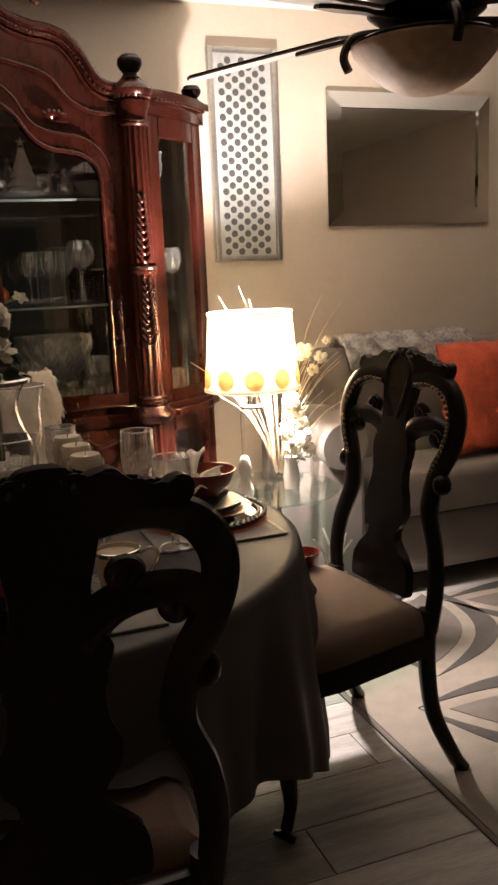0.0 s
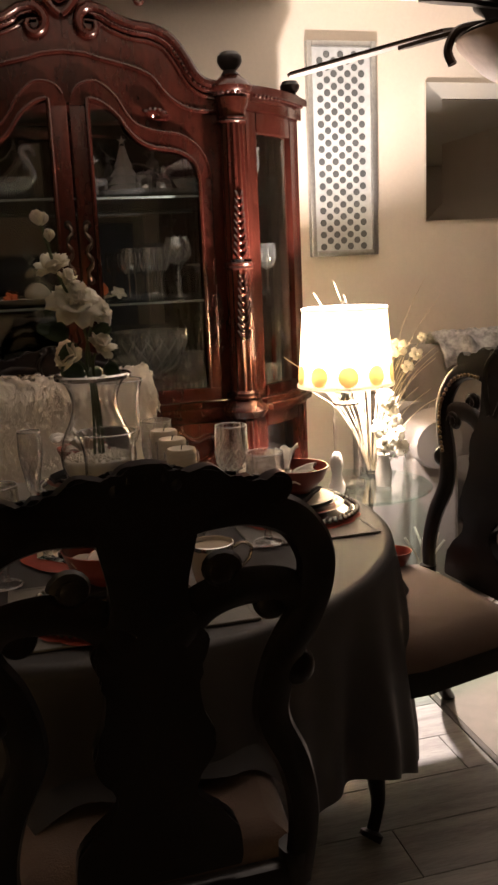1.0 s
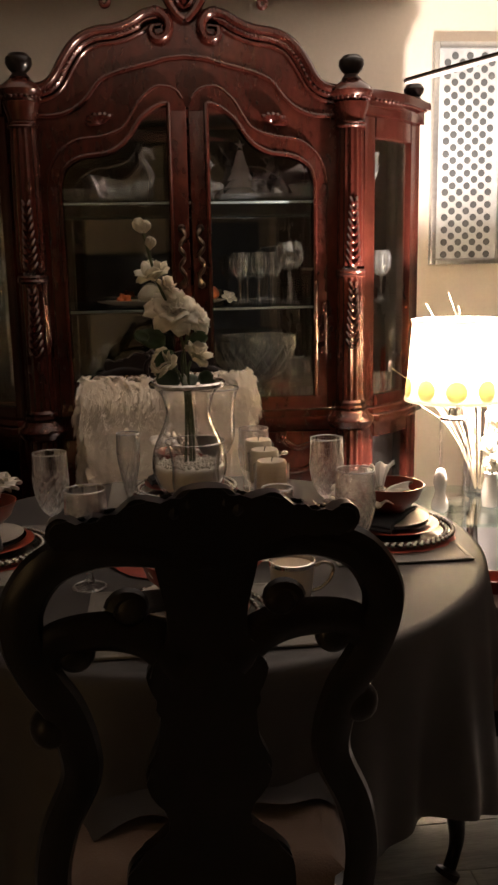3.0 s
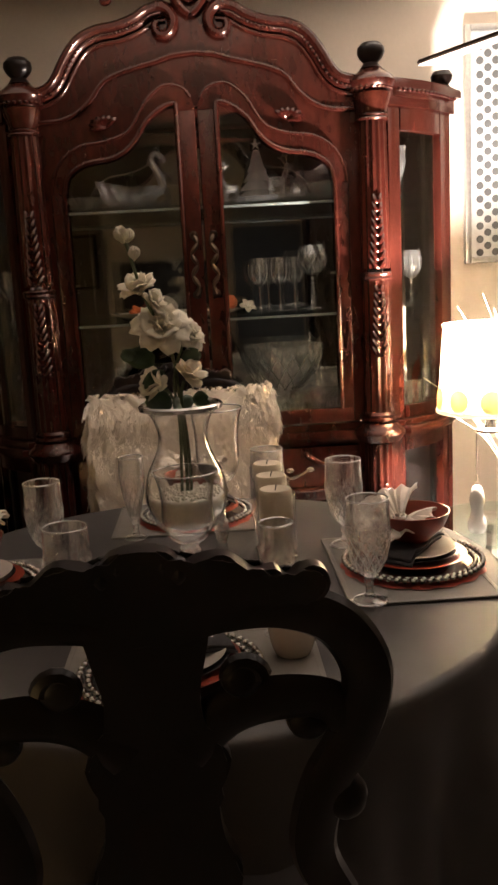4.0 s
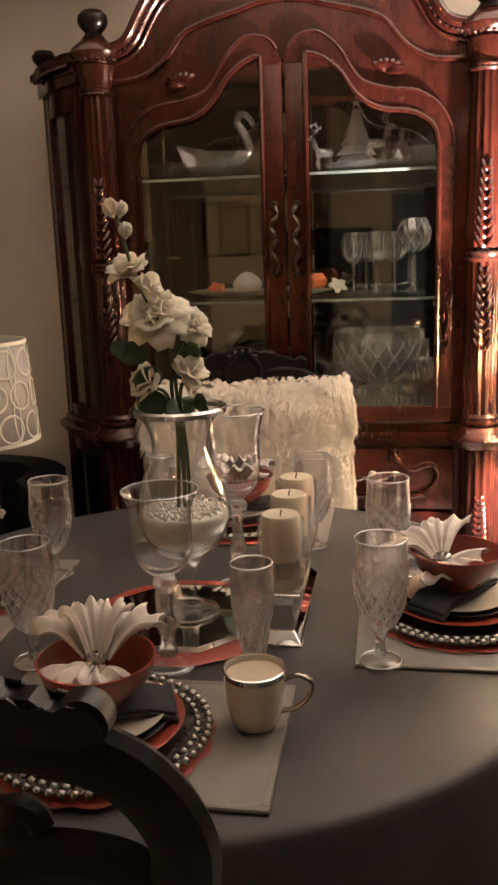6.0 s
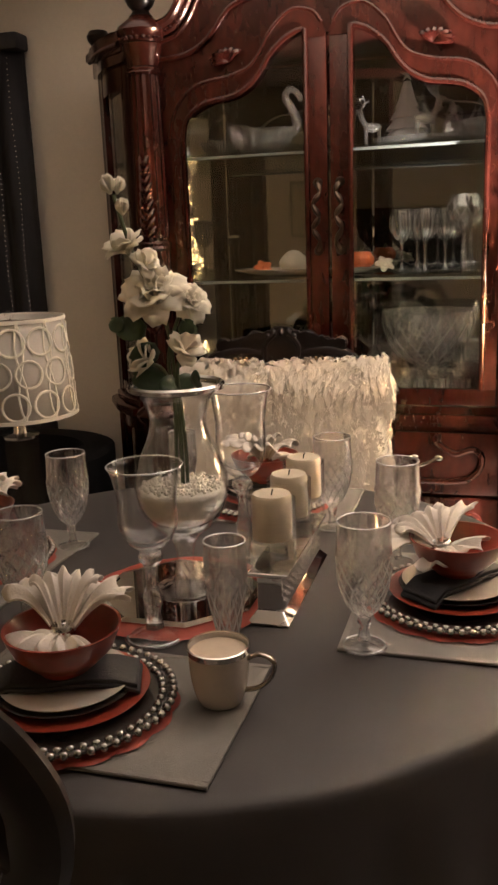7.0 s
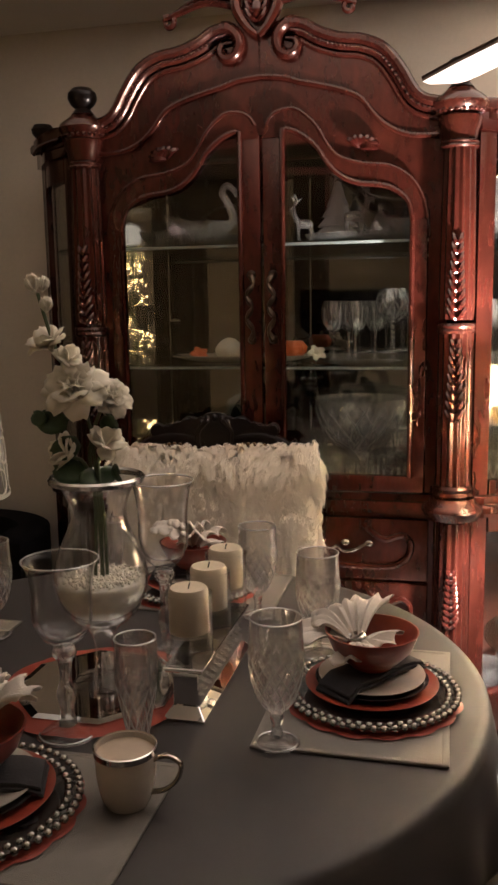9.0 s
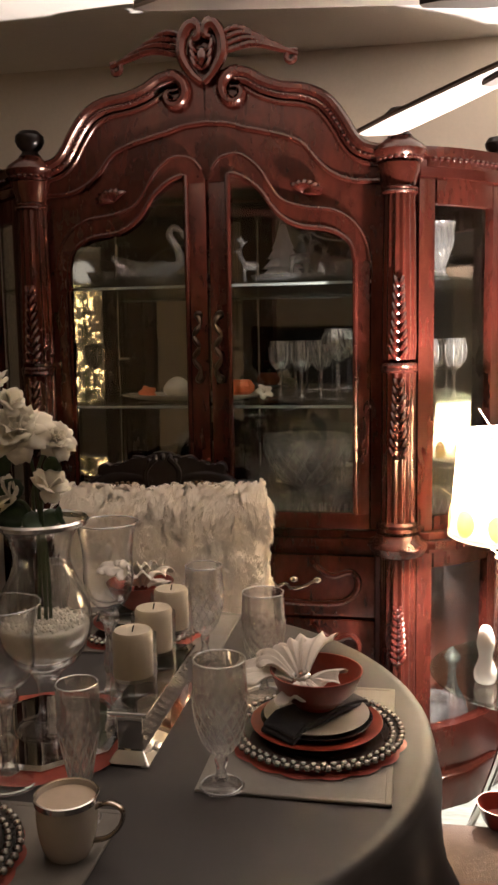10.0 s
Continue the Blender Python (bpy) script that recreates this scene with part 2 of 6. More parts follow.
M_BLUE = mat("slate_blue_door", (0.10, 0.12, 0.16), 0.5, vary=0.1)
M_BULB = emitter("warm_string_bulb", (1.0, 0.66, 0.28), 26)
M_TREE = mat("fir_needles", (0.02, 0.032, 0.016), 0.7, vary=0.4, scale=30)


# ---- mesh helpers ----
def add_box(bm, x0, x1, y0, y1, z0, z1, bev=0.0, seg=2):
    made = bmesh.ops.create_cube(bm, size=1.0, matrix=Matrix.LocRotScale(((x0 + x1) / 2, (y0 + y1) / 2, (z0 + z1) / 2), None, (x1 - x0, y1 - y0, z1 - z0)))
    if bev:
        edges = list({e for v in made["verts"] for e in v.link_edges})
        bmesh.ops.bevel(bm, geom=edges, offset=bev, segments=seg, affect="EDGES", profile=0.6)
    return bm


def add_lathe(bm, profile, n=24, at=(0, 0, 0), wave=None, turn=0.0):
    """Turns a profile of (radius, height) round the z axis; wave(angle, height) scales the radius."""
    rings = []
    for r, z in profile:
        if r < 1e-5:
            rings.append([bm.verts.new((at[0], at[1], at[2] + z))])
        else:
            ring = []
            for i in range(n):
                a = turn + math.tau * i / n
                k = r * (wave(a, z) if wave else 1.0)
                ring.append(bm.verts.new((at[0] + k * math.cos(a), at[1] + k * math.sin(a), at[2] + z)))
            rings.append(ring)
    for a, b in zip(rings, rings[1:]):
        for i in range(n):
            j = (i + 1) % n
            if len(a) == 1 and len(b) == 1:
                continue
            if len(a) == 1:
                bm.faces.new((a[0], b[j], b[i]))
            elif len(b) == 1:
                bm.faces.new((a[i], a[j], b[0]))
            else:
                bm.faces.new((a[i], a[j], b[j], b[i]))
    return bm


def add_tube(bm, pts, radius, n=8, flat=1.0, normal=(0, 1, 0), closed=False):
    """A tube along pts; radius is a number or one per point; flat squashes it along normal."""
    pts = [Vector(p) for p in pts]
    nor = Vector(normal)
    rings = []
    for i, p in enumerate(pts):
        if closed:
            d = pts[(i + 1) % len(pts)] - pts[i - 1]
        else:
            d = pts[min(i + 1, len(pts) - 1)] - pts[max(i - 1, 0)]
        d.normalize()
        w = nor - d * nor.dot(d)
        if w.length < 1e-3:
            w = Vector((1, 0.3, 0.2)) - d * Vector((1, 0.3, 0.2)).dot(d)
        w.normalize()
        s = d.cross(w)
        r = radius[i] if hasattr(radius, "__len__") else radius
        rings.append([bm.verts.new(p + w * (r * flat * math.sin(math.tau * k / n)) + s * (r * math.cos(math.tau * k / n))) for k in range(n)])
    pairs = list(zip(rings, rings[1:])) + ([(rings[-1], rings[0])] if closed else [])
    for a, b in pairs:
        for k in range(n):
            bm.faces.new((a[k], a[(k + 1) % n], b[(k + 1) % n], b[k]))
    if not closed:
        bm.faces.new(rings[0][::-1])
        bm.faces.new(rings[-1])
    return bm


def add_poly(bm, outline, y0, y1, bev=0.0):
    """Extrudes an outline in the x-z plane from y0 (front) to y1."""
    front = [bm.verts.new((x, y0, z)) for x, z in outline]
    back = [bm.verts.new((x, y1, z)) for x, z in outline]
    f = bm.faces.new(front)
    bm.faces.new(back[::-1])
    n = len(front)
    for i in range(n):
        bm.faces.new((front[i], back[i], back[(i + 1) % n], front[(i + 1) % n]))
    if bev:
        bmesh.ops.bevel(bm, geom=list(f.edges), offset=bev, segments=2, affect="EDGES", profile=0.5, clamp_overlap=True)
    return bm


def add_plan(bm, outline, z0, z1, bev=0.0):
    """Extrudes an outline in the x-y plane from z0 to z1."""
    low = [bm.verts.new((x, y, z0)) for x, y in outline]
    top = [bm.verts.new((x, y, z1)) for x, y in outline]
    bm.faces.new(low[::-1])
    f = bm.faces.new(top)
    n = len(low)
    for i in range(n):
        bm.faces.new((low[i], low[(i + 1) % n], top[(i + 1) % n], top[i]))
    if bev:
        bmesh.ops.bevel(bm, geom=list(f.edges), offset=bev, segments=2, affect="EDGES", profile=0.5, clamp_overlap=True)
    return bm


def add_ball(bm, at, r, scale=(1, 1, 1), u=12, v=8):
    bmesh.ops.create_uvsphere(bm, u_segments=u, v_segments=v, radius=r, matrix=Matrix.LocRotScale(at, None, scale))
    return bm


def glide(pts, steps=6):
    """A smooth line through pts."""
    out = []
    P = [Vector(p) for p in pts]
    for i in range(len(P) - 1):
        a, b, c, d = P[max(i - 1, 0)], P[i], P[i + 1], P[min(i + 2, len(P) - 1)]
        for k in range(steps):
            t = k / steps
            out.append(0.5 * (2 * b + (c - a) * t + (2 * a - 5 * b + 4 * c - d) * t * t + (3 * b - a - 3 * c + d) * t ** 3))
    return out + [P[-1]]


def part(name, bm, material, parent, label="", smooth=True, shadow=True):
    me = bpy.data.meshes.new(name)
    bmesh.ops.recalc_face_normals(bm, faces=bm.faces)
    bm.to_mesh(me)
    bm.free()
    me.materials.append(material)
    if smooth:
        me.polygons.foreach_set("use_smooth", [True] * len(me.polygons))
        me.set_sharp_from_angle(angle=radians(38))
    ob = new(name, me)
    ob.parent = parent
    ob.visible_shadow = shadow
    if label:
        tagged(ob, label)
    return ob


def share(name, source, parent, m):
    """Another object on the mesh of source."""
    ob = new(name, source.data)
    ob.parent = parent
    ob.matrix_basis = m
    ob.visible_shadow = source.visible_shadow
    return ob


def thing(name, label, category, at=(0, 0, 0), rz=0.0, group="", kind=""):
    ob = new(name)
    ob.matrix_basis = pose(*at, 0, 0, rz)
    return tagged(ob, label, category, group, kind)


def B():
    return bmesh.new()


# ---- the room ----
def structure(name, bm, material, label, smooth=False):
    ob = part(name, bm, material, None, "", smooth)
    return tagged(ob, label, kind="structure")


X0, X1, Y0 = -2.9, 4.6, -2.9
structure("wall_north", add_box(B(), X0, X1, WALL, WALL + 0.12, 0, CEIL), M_WALL, "warm beige painted wall behind the cabinet")
structure("wall_west", add_box(B(), X0 - 0.12, X0, Y0 - 0.12, WALL + 0.12, 0, CEIL), M_WALL, "warm beige painted side wall")
structure("wall_east", add_box(B(), X1, X1 + 0.12, Y0 - 0.12, WALL + 0.12, 0, CEIL), M_WALL, "warm beige painted side wall")
structure("wall_south", add_box(B(), X0, X1, Y0 - 0.12, Y0, 0, CEIL), M_WALL, "warm beige painted wall seen in the mirrors")
structure("ceiling", add_box(B(), X0 - 0.12, X1 + 0.12, Y0 - 0.12, WALL + 0.12, CEIL, CEIL + 0.1), M_CEIL, "white textured ceiling")
structure("baseboard", add_box(B(), X0, X1, WALL - 0.016, WALL, 0, 0.1, 0.004), M_TRIM, "white painted baseboard along the wall")

# ---- china cabinet ----
CX, CY = 0.665, 3.42
FOOT = [(-0.60, 0.03), (0.60, 0.03), (0.665, 0.02), (0.79, 0.10), (0.90, 0.235), (0.915, 0.50), (-0.865, 0.50), (-0.85, 0.235), (-0.76, 0.10), (-0.665, 0.02)]


def grown(k):
    return [(x * (1 + k / 0.9), 0.27 + (y - 0.27) * (1 + k / 0.25) if y < 0.4 else y) for x, y in FOOT]


def smooth_curve(pts):
    """The height over the distance from the middle, as a smooth line through pts."""
    run = glide([(a, z, 0) for a, z in pts], 8)
    ax, az = [p.x for p in run], [p.y for p in run]
    return lambda x: float(np.interp(abs(x), ax, az))


# tops of the pediment, of the raised panel over the doors, of a door and of its glass
arch = smooth_curve([(0.0, 2.33), (0.07, 2.345), (0.14, 2.336), (0.19, 2.308), (0.245, 2.289), (0.31, 2.279), (0.366, 2.256), (0.406, 2.220), (0.442, 2.168), (0.466, 2.127), (0.495, 2.102), (0.56, 2.09)])
ogee = smooth_curve([(0.0, 2.188), (0.07, 2.181), (0.12, 2.166), (0.175, 2.153), (0.245, 2.134), (0.30, 2.108), (0.342, 2.058), (0.384, 2.021), (0.444, 1.996), (0.52, 1.99)])
door_line = smooth_curve([(0.006, 2.02), (0.018, 2.055), (0.042, 2.083), (0.085, 2.094), (0.119, 2.086), (0.168, 2.043), (0.204, 1.984), (0.239, 1.948), (0.308, 1.926), (0.390, 1.914), (0.452, 1.875), (0.488, 1.815), (0.500, 1.76)])
glass_line = smooth_curve([(0.066, 2.032), (0.090, 2.030), (0.127, 2.013), (0.17, 1.977), (0.202, 1.930), (0.24, 1.892), (0.29, 1.868), (0.36, 1.858), (0.400, 1.845), (0.436, 1.818), (0.452, 1.785), (0.456, 1.755)])
MID = -0.009


cab = thing("china_cabinet", "carved glossy cherry wood china cabinet with glass doors, against the wall", "china cabinet", (CX, CY, 0))
part("base_body", add_box(B(), -0.60, 0.60, 0.04, 0.50, 0.10, 0.862), M_CHERRY, cab)
bm = add_plan(B(), grown(0.02), 0.0, 0.115, 0.012)
part("plinth", bm, M_CHERRY, cab)
bm = B()
add_plan(bm, grown(0.012), 0.858, 0.876, 0.004)
add_plan(bm, grown(0.035), 0.876, 0.900, 0.010)
add_plan(bm, grown(0.010), 0.900, 0.922, 0.006)
part("waist_moulding", bm, M_CHERRY, cab)
part("hutch_roof", add_plan(B(), FOOT, 2.03, 2.055), M_CHERRY, cab)
part("back_panel", add_box(B(), -0.86, 0.91, 0.485, 0.505, 0.11, 2.04), M_BACKWOOD, cab)
part("mirror_back", add_box(B(), -0.85, 0.90, 0.476, 0.482, 0.93, 2.02), M_OLDMIRROR, cab, "mirrored back of the display shelves", smooth=False)
inner = [(-0.59, 0.05), (0.59, 0.05), (0.66, 0.05), (0.87, 0.25), (0.89, 0.47), (-0.84, 0.47), (-0.82, 0.25), (-0.66, 0.05)]
SHELVES = (1.712, 1.326)
for z in SHELVES:
    part("glass_shelf", add_plan(B(), inner, z - 0.008, z), M_SHELF, cab, "green-edged clear glass shelf", smooth=False, shadow=False)
    part("shelf_rail", add_box(B(), -0.585, 0.585, 0.046, 0.062, z - 0.018, z - 0.009, 0.002), M_SHELFEDGE, cab, "grey-green glass shelf edge")

# pediment and its mouldings
def aside(line, d):
    """The line of (x, z) moved d to the inner side of its bend."""
    out = []
    for i, (x, z) in enumerate(line):
        (x0, z0), (x1, z1) = line[max(i - 1, 0)], line[min(i + 1, len(line) - 1)]
        k = math.hypot(x1 - x0, z1 - z0)
        out.append((x + d * (z1 - z0) / k, z - d * (x1 - x0) / k))
    return out


def fixed(name, bm, material, label="", smooth=True):
    ob = part(name, bm, material, cab, label, smooth)
    ob.location.x = MID
    return ob


DOORS = [0.006 + 0.494 * i / 48 for i in range(49)]
PANES = [0.066 + 0.390 * i / 44 for i in range(45)]
half = [(x, arch(x)) for x in [0.56 * i / 48 for i in range(49)]] + [(0.56, 0.93), (0.503, 0.93)] + [(x + 0.003, door_line(x) + 0.003) for x in DOORS[::-1]] + [(0.0, 2.02)]
for s in (-1, 1):
    outline = [(s * x, z) for x, z in half]
    fixed("face_frame", add_poly(B(), outline, 0.012, 0.05), M_CHERRY)
    xs = [0.53 * i / 48 for i in range(49)]
    top = aside([(x, arch(x)) for x in xs], 0.02)
    fixed("raised_panel", add_poly(B(), [(s * max(0.0, x), z) for x, z in top] + [(s * x, ogee(x)) for x in xs[::-1]], 0.002, 0.014), M_CHERRY)
    fixed("panel_moulding", add_tube(B(), [(s * x, 0.003, ogee(x)) for x in xs], 0.0085, 8), M_CHERRY)
    crown = [(x, arch(x)) for x in [0.085 + 0.455 * i / 44 for i in range(45)]]
    for name, d, y, r, flat in (("pediment_moulding", 0.017, -0.012, 0.018, 1.5), ("cove_moulding", 0.034, -0.002, 0.016, 1.2), ("inner_moulding", 0.058, -0.001, 0.0085, 1.3)):
        fixed(name, add_tube(B(), [(s * x, y, z) for x, z in aside(crown, d)], r, 10, flat), M_CHERRY)
    bm = B()
    for x, z in aside(crown, 0.038)[2:-1:1]:
        add_ball(bm, (s * x, -0.022, z), 0.0062, (1.0, 0.9, 0.8), u=8, v=6)
    tagged(fixed("bead_row", bm, M_CHERRY_DK, "row of small polished beads"), kind="stuff")
    # scroll at the top end of the arch
    sc = [(s * (0.098 - (0.054 - 0.0014 * i) * math.sin(0.19 * i - 0.2)), -0.014, 2.272 + (0.056 - 0.0014 * i) * math.cos(0.19 * i - 0.2)) for i in range(30)]
    fixed("scroll", add_tube(B(), sc, [0.021 - 0.0003 * i for i in range(30)], 10, 1.2), M_CHERRY)
    # plume of the crest
    for k in range(4):
        z0 = 2.372 + 0.019 * k
        reach = 0.235 - 0.042 * k
        pl = glide([(s * 0.055, -0.02, z0 + 0.004), (s * (0.055 + reach * 0.4), -0.028, z0 + 0.026 - 0.003 * k), (s * (0.055 + reach * 0.75), -0.026, z0 + 0.008), (s * (0.055 + reach), -0.022, z0 - 0.012)], 6)
        fixed("crest_plume", add_tube(B(), pl, [0.007 + 0.004 * math.sin(math.pi * i / (len(pl) - 1)) for i in range(len(pl))], 7), M_CHERRY)
    bm = B()
    curl = [(s * (0.272 + (0.022 - 0.0008 * i) * math.sin(0.3 * i + 2.4)), -0.022, 2.352 - (0.022 - 0.0008 * i) * math.cos(0.3 * i + 2.4)) for i in range(20)]
    add_tube(bm, curl, 0.009, 7)
    fixed("plume_tip", bm, M_CHERRY)
# cartouche of the crest: two facing leaves round a carved shell
bm = B()
add_poly(bm, [(0.05 * math.cos(a), 2.385 + 0.075 * math.sin(a)) for a in [math.tau * i / 24 for i in range(24)]], -0.006, 0.02)
for s in (-1, 1):
    add_tube(bm, glide([(s * 0.004, -0.02, 2.300), (s * 0.034, -0.024, 2.325), (s * 0.062, -0.026, 2.375), (s * 0.060, -0.026, 2.425), (s * 0.038, -0.026, 2.462), (s * 0.014, -0.024, 2.458), (s * 0.012, -0.024, 2.432), (s * 0.028, -0.024, 2.424)], 5), [0.010 + 0.009 * math.sin(math.pi * i / 35) for i in range(36)], 8)
fixed("crest_cartouche", bm, M_CHERRY)
bm = B()
add_ball(bm, (0, -0.024, 2.372), 0.020, (0.9, 0.8, 1.5))
for s in (-1, 1):
    for k in range(3):
        add_tube(bm, glide([(0, -0.026, 2.335 + 0.02 * k), (s * (0.022 + 0.004 * k), -0.032, 2.352 + 0.024 * k), (s * 0.030, -0.026, 2.385 + 0.020 * k)], 4), [0.004 + 0.004 * math.sin(math.pi * i / 8) for i in range(9)], 6)
    add_tube(bm, glide([(0, -0.026, 2.455), (s * 0.012, -0.03, 2.476), (s * 0.026, -0.026, 2.484)], 4), 0.0045, 6)
fixed("crest_leaf", bm, M_CHERRY_DK)

# doors
for s in (-1, 1):
    door = part("door", B(), M_CHERRY, cab)
    door.location.x = MID
    gx0, gx1 = 0.456, 0.066
    top = [(s * x, glass_line(x)) for x in PANES[::-1]]
    bm = B()
    add_box(bm, min(s * 0.455, s * 0.500), max(s * 0.455, s * 0.500), 0.001, 0.03, 0.93, 1.76, 0.005)
    add_box(bm, min(s * 0.004, s * 0.066), max(s * 0.004, s * 0.066), 0.001, 0.03, 0.93, 2.025, 0.005)
    add_box(bm, min(s * 0.03, s * 0.50), max(s * 0.03, s * 0.50), 0.0, 0.028, 0.93, 0.982, 0.006)
    add_poly(bm, [(s * x, door_line(x)) for x in DOORS] + [(s * gx0, 1.752)] + top + [(s * gx1, 2.01), (s * 0.006, 2.01)], -0.003, 0.024)
    part("door_frame", bm, M_CHERRY, door)
    edge = [(s * x, -0.001, door_line(x) - 0.004) for x in DOORS[1:]]
    part("door_lip", add_tube(B(), edge, 0.0065, 8), M_CHERRY, door)
    part("door_pane", add_poly(B(), top + [(s * gx1, 0.975), (s * gx0, 0.975)], 0.014, 0.018), M_PANE, door, "clear glass pane", smooth=False, shadow=False)
    lip = [(x, -0.002, z) for x, z in [(s * gx0, 0.978), (s * gx0, 1.40)] + top + [(s * gx1, 1.5), (s * gx1, 0.978)]]
    part("glass_bead_moulding", add_tube(B(), lip, 0.0085, 8), M_CHERRY, door)
    handle = part("handle", B(), M_ANTIQUE, door, "ornate antique brass pull")
    for z in (1.605, 1.405):
        part("rosette", add_lathe(B(), [(0, -0.016), (0.008, -0.015), (0.013, -0.004), (0.015, 0.0), (0, 0.001)], 14, (s * 0.034, 0.0, 0.0)), M_ANTIQUE, handle).matrix_basis = Matrix.Translation((s * 0.034, 0.0, z)) @ pose(0, 0, 0, -90) @ Matrix.Translation((-s * 0.034, 0, 0))
    hd = glide([(s * 0.034, -0.010, 1.605), (s * 0.024, -0.024, 1.575), (s * 0.043, -0.030, 1.54), (s * 0.026, -0.032, 1.505), (s * 0.043, -0.030, 1.47), (s * 0.025, -0.024, 1.435), (s * 0.034, -0.010, 1.405)])
    part("grip", add_tube(B(), hd, [0.0045 + 0.0045 * abs(math.sin(i * 0.52)) for i in range(len(hd))], 8), M_ANTIQUE, handle)
    bm = B()
    for k in range(7):
        a = radians(-20 + 26 * k)
        add_tube(bm, glide([(s * 0.300, 0.004, 1.966), (s * (0.300 + 0.030 * math.cos(a)), -0.010, 1.972 + 0.020 * math.sin(a)), (s * (0.302 + 0.056 * math.cos(a)), 0.002, 1.972 + 0.030 * math.sin(a))], 4), [0.004 + 0.0055 * math.sin(math.pi * i / 8) for i in range(9)], 6)
    shell_ob = part("carved_shell", bm, M_CHERRY_DK, cab)
    shell_ob.location.x = MID
    tagged(shell_ob, kind="stuff")

# columns
flute = lambda a, z: 1.0 + 0.055 * math.cos(14 * a)
for s in (-1, 1):
    x, y = s * 0.578, -0.008
    col = part("column", B(), M_CHERRY, cab)
    part("upper_shaft", add_lathe(B(), [(0.047, 1.46), (0.050, 1.5), (0.046, 1.8), (0.043, 1.945)], 84, (x, y, 0), flute), M_CHERRY, col)
    part("middle_shaft", add_lathe(B(), [(0.052, 0.955), (0.05, 1.0), (0.049, 1.40), (0.050, 1.425)], 84, (x, y, 0), flute), M_CHERRY, col)
    part("lower_shaft", add_lathe(B(), [(0.056, 0.115), (0.054, 0.3), (0.052, 0.70), (0.052, 0.85)], 84, (x, y, 0), flute), M_CHERRY, col)
    for nm, z, r, h in (("ring", 1.435, 0.058, 0.03), ("foot_ring", 0.945, 0.062, 0.04), ("neck_ring", 1.955, 0.056, 0.022)):
        part(nm, add_lathe(B(), [(0.03, z - h / 2), (r * 0.9, z - h / 2), (r, z - h / 4), (r * 0.94, z), (r, z + h / 4), (r * 0.9, z + h / 2), (0.03, z + h / 2)], 28, (x, y, 0)), M_CHERRY, col)
    part("waist_boss", add_lathe(B(), [(0.03, 0.855), (0.078, 0.86), (0.088, 0.876), (0.094, 0.888), (0.088, 0.902), (0.072, 0.912), (0.066, 0.925), (0.03, 0.93)], 32, (x, y, 0)), M_CHERRY, col)
    part("capital", add_lathe(B(), [(0.03, 1.965), (0.048, 1.968), (0.052, 1.99), (0.061, 2.012), (0.064, 2.03), (0.058, 2.036), (0.063, 2.045), (0.074, 2.052), (0.080, 2.068), (0.072, 2.082), (0.05, 2.098), (0.034, 2.112), (0.02, 2.115)], 32, (x, y, 0)), M_CHERRY, col)
    bm = B()
    for k in range(22):
        a = math.tau * k / 22
        add_ball(bm, (x + 0.064 * math.cos(a), y + 0.064 * math.sin(a), 2.046), 0.0075, u=8, v=6)
    tagged(part("capital_beads", bm, M_CHERRY_DK, col), kind="stuff")
    part("finial", add_lathe(B(), [(0.0, 2.11), (0.036, 2.112), (0.028, 2.122), (0.024, 2.128), (0.038, 2.142), (0.046, 2.158), (0.044, 2.176), (0.03, 2.19), (0.0, 2.195)], 24, (x, y, 0)), M_EBONY, col, "dark turned ball finial")
    for z0, z1 in ((1.46, 1.70), (1.16, 1.40), (0.52, 0.70)):
        bm = B()
        for k in range(9):
            z = z0 + (z1 - z0) * k / 9
            w = 0.026 - 0.0016 * k
            for q in (-1, 1):
                lobe = glide([(x, y - 0.050, z), (x + q * w * 0.55, y - 0.053, z + 0.014), (x + q * w, y - 0.042, z + 0.036)], 3)
                add_tube(bm, lobe, [0.003 + 0.005 * math.sin(math.pi * i / (len(lobe) - 1)) for i in range(len(lobe))], 6)
        part("carved_leaf", bm, M_CHERRY_DK, col)

# drawers
for z0, z1 in ((0.642, 0.842), (0.432, 0.632), (0.212, 0.422)):
    dr = part("drawer", add_box(B(), -0.508, 0.508, 0.012, 0.045, z0, z1, 0.008), M_CHERRY, cab)
    zc = (z0 + z1) / 2
    for s in (-1, 1):
        loop = glide([(s * 0.10, 0.008, zc - 0.05), (s * 0.36, 0.004, zc - 0.055), (s * 0.435, 0.004, zc - 0.03), (s * 0.455, 0.002, zc + 0.02), (s * 0.43, 0.004, zc + 0.05), (s * 0.375, 0.004, zc + 0.035), (s * 0.33, 0.004, zc + 0.06), (s * 0.31, 0.006, zc + 0.085)], 6)
        part("carved_loop", add_tube(B(), loop, 0.011, 8), M_CHERRY, dr)
        bm = B()
        add_tube(bm, glide([(s * 0.17, 0.006, zc + 0.022), (s * 0.20, -0.012, zc + 0.002), (s * 0.225, -0.016, zc + 0.012), (s * 0.25, -0.014, zc - 0.004), (s * 0.29, -0.010, zc + 0.006), (s * 0.325, 0.006, zc + 0.024)], 5), 0.0055, 7)
        for xx in (0.17, 0.325, 0.25):
            add_ball(bm, (s * xx, 0.004, zc + 0.02), 0.012, (1.2, 0.5, 0.9), 8, 6)
        part("drawer_pull", bm, M_PEWTER, dr, "curled aged pewter pull")

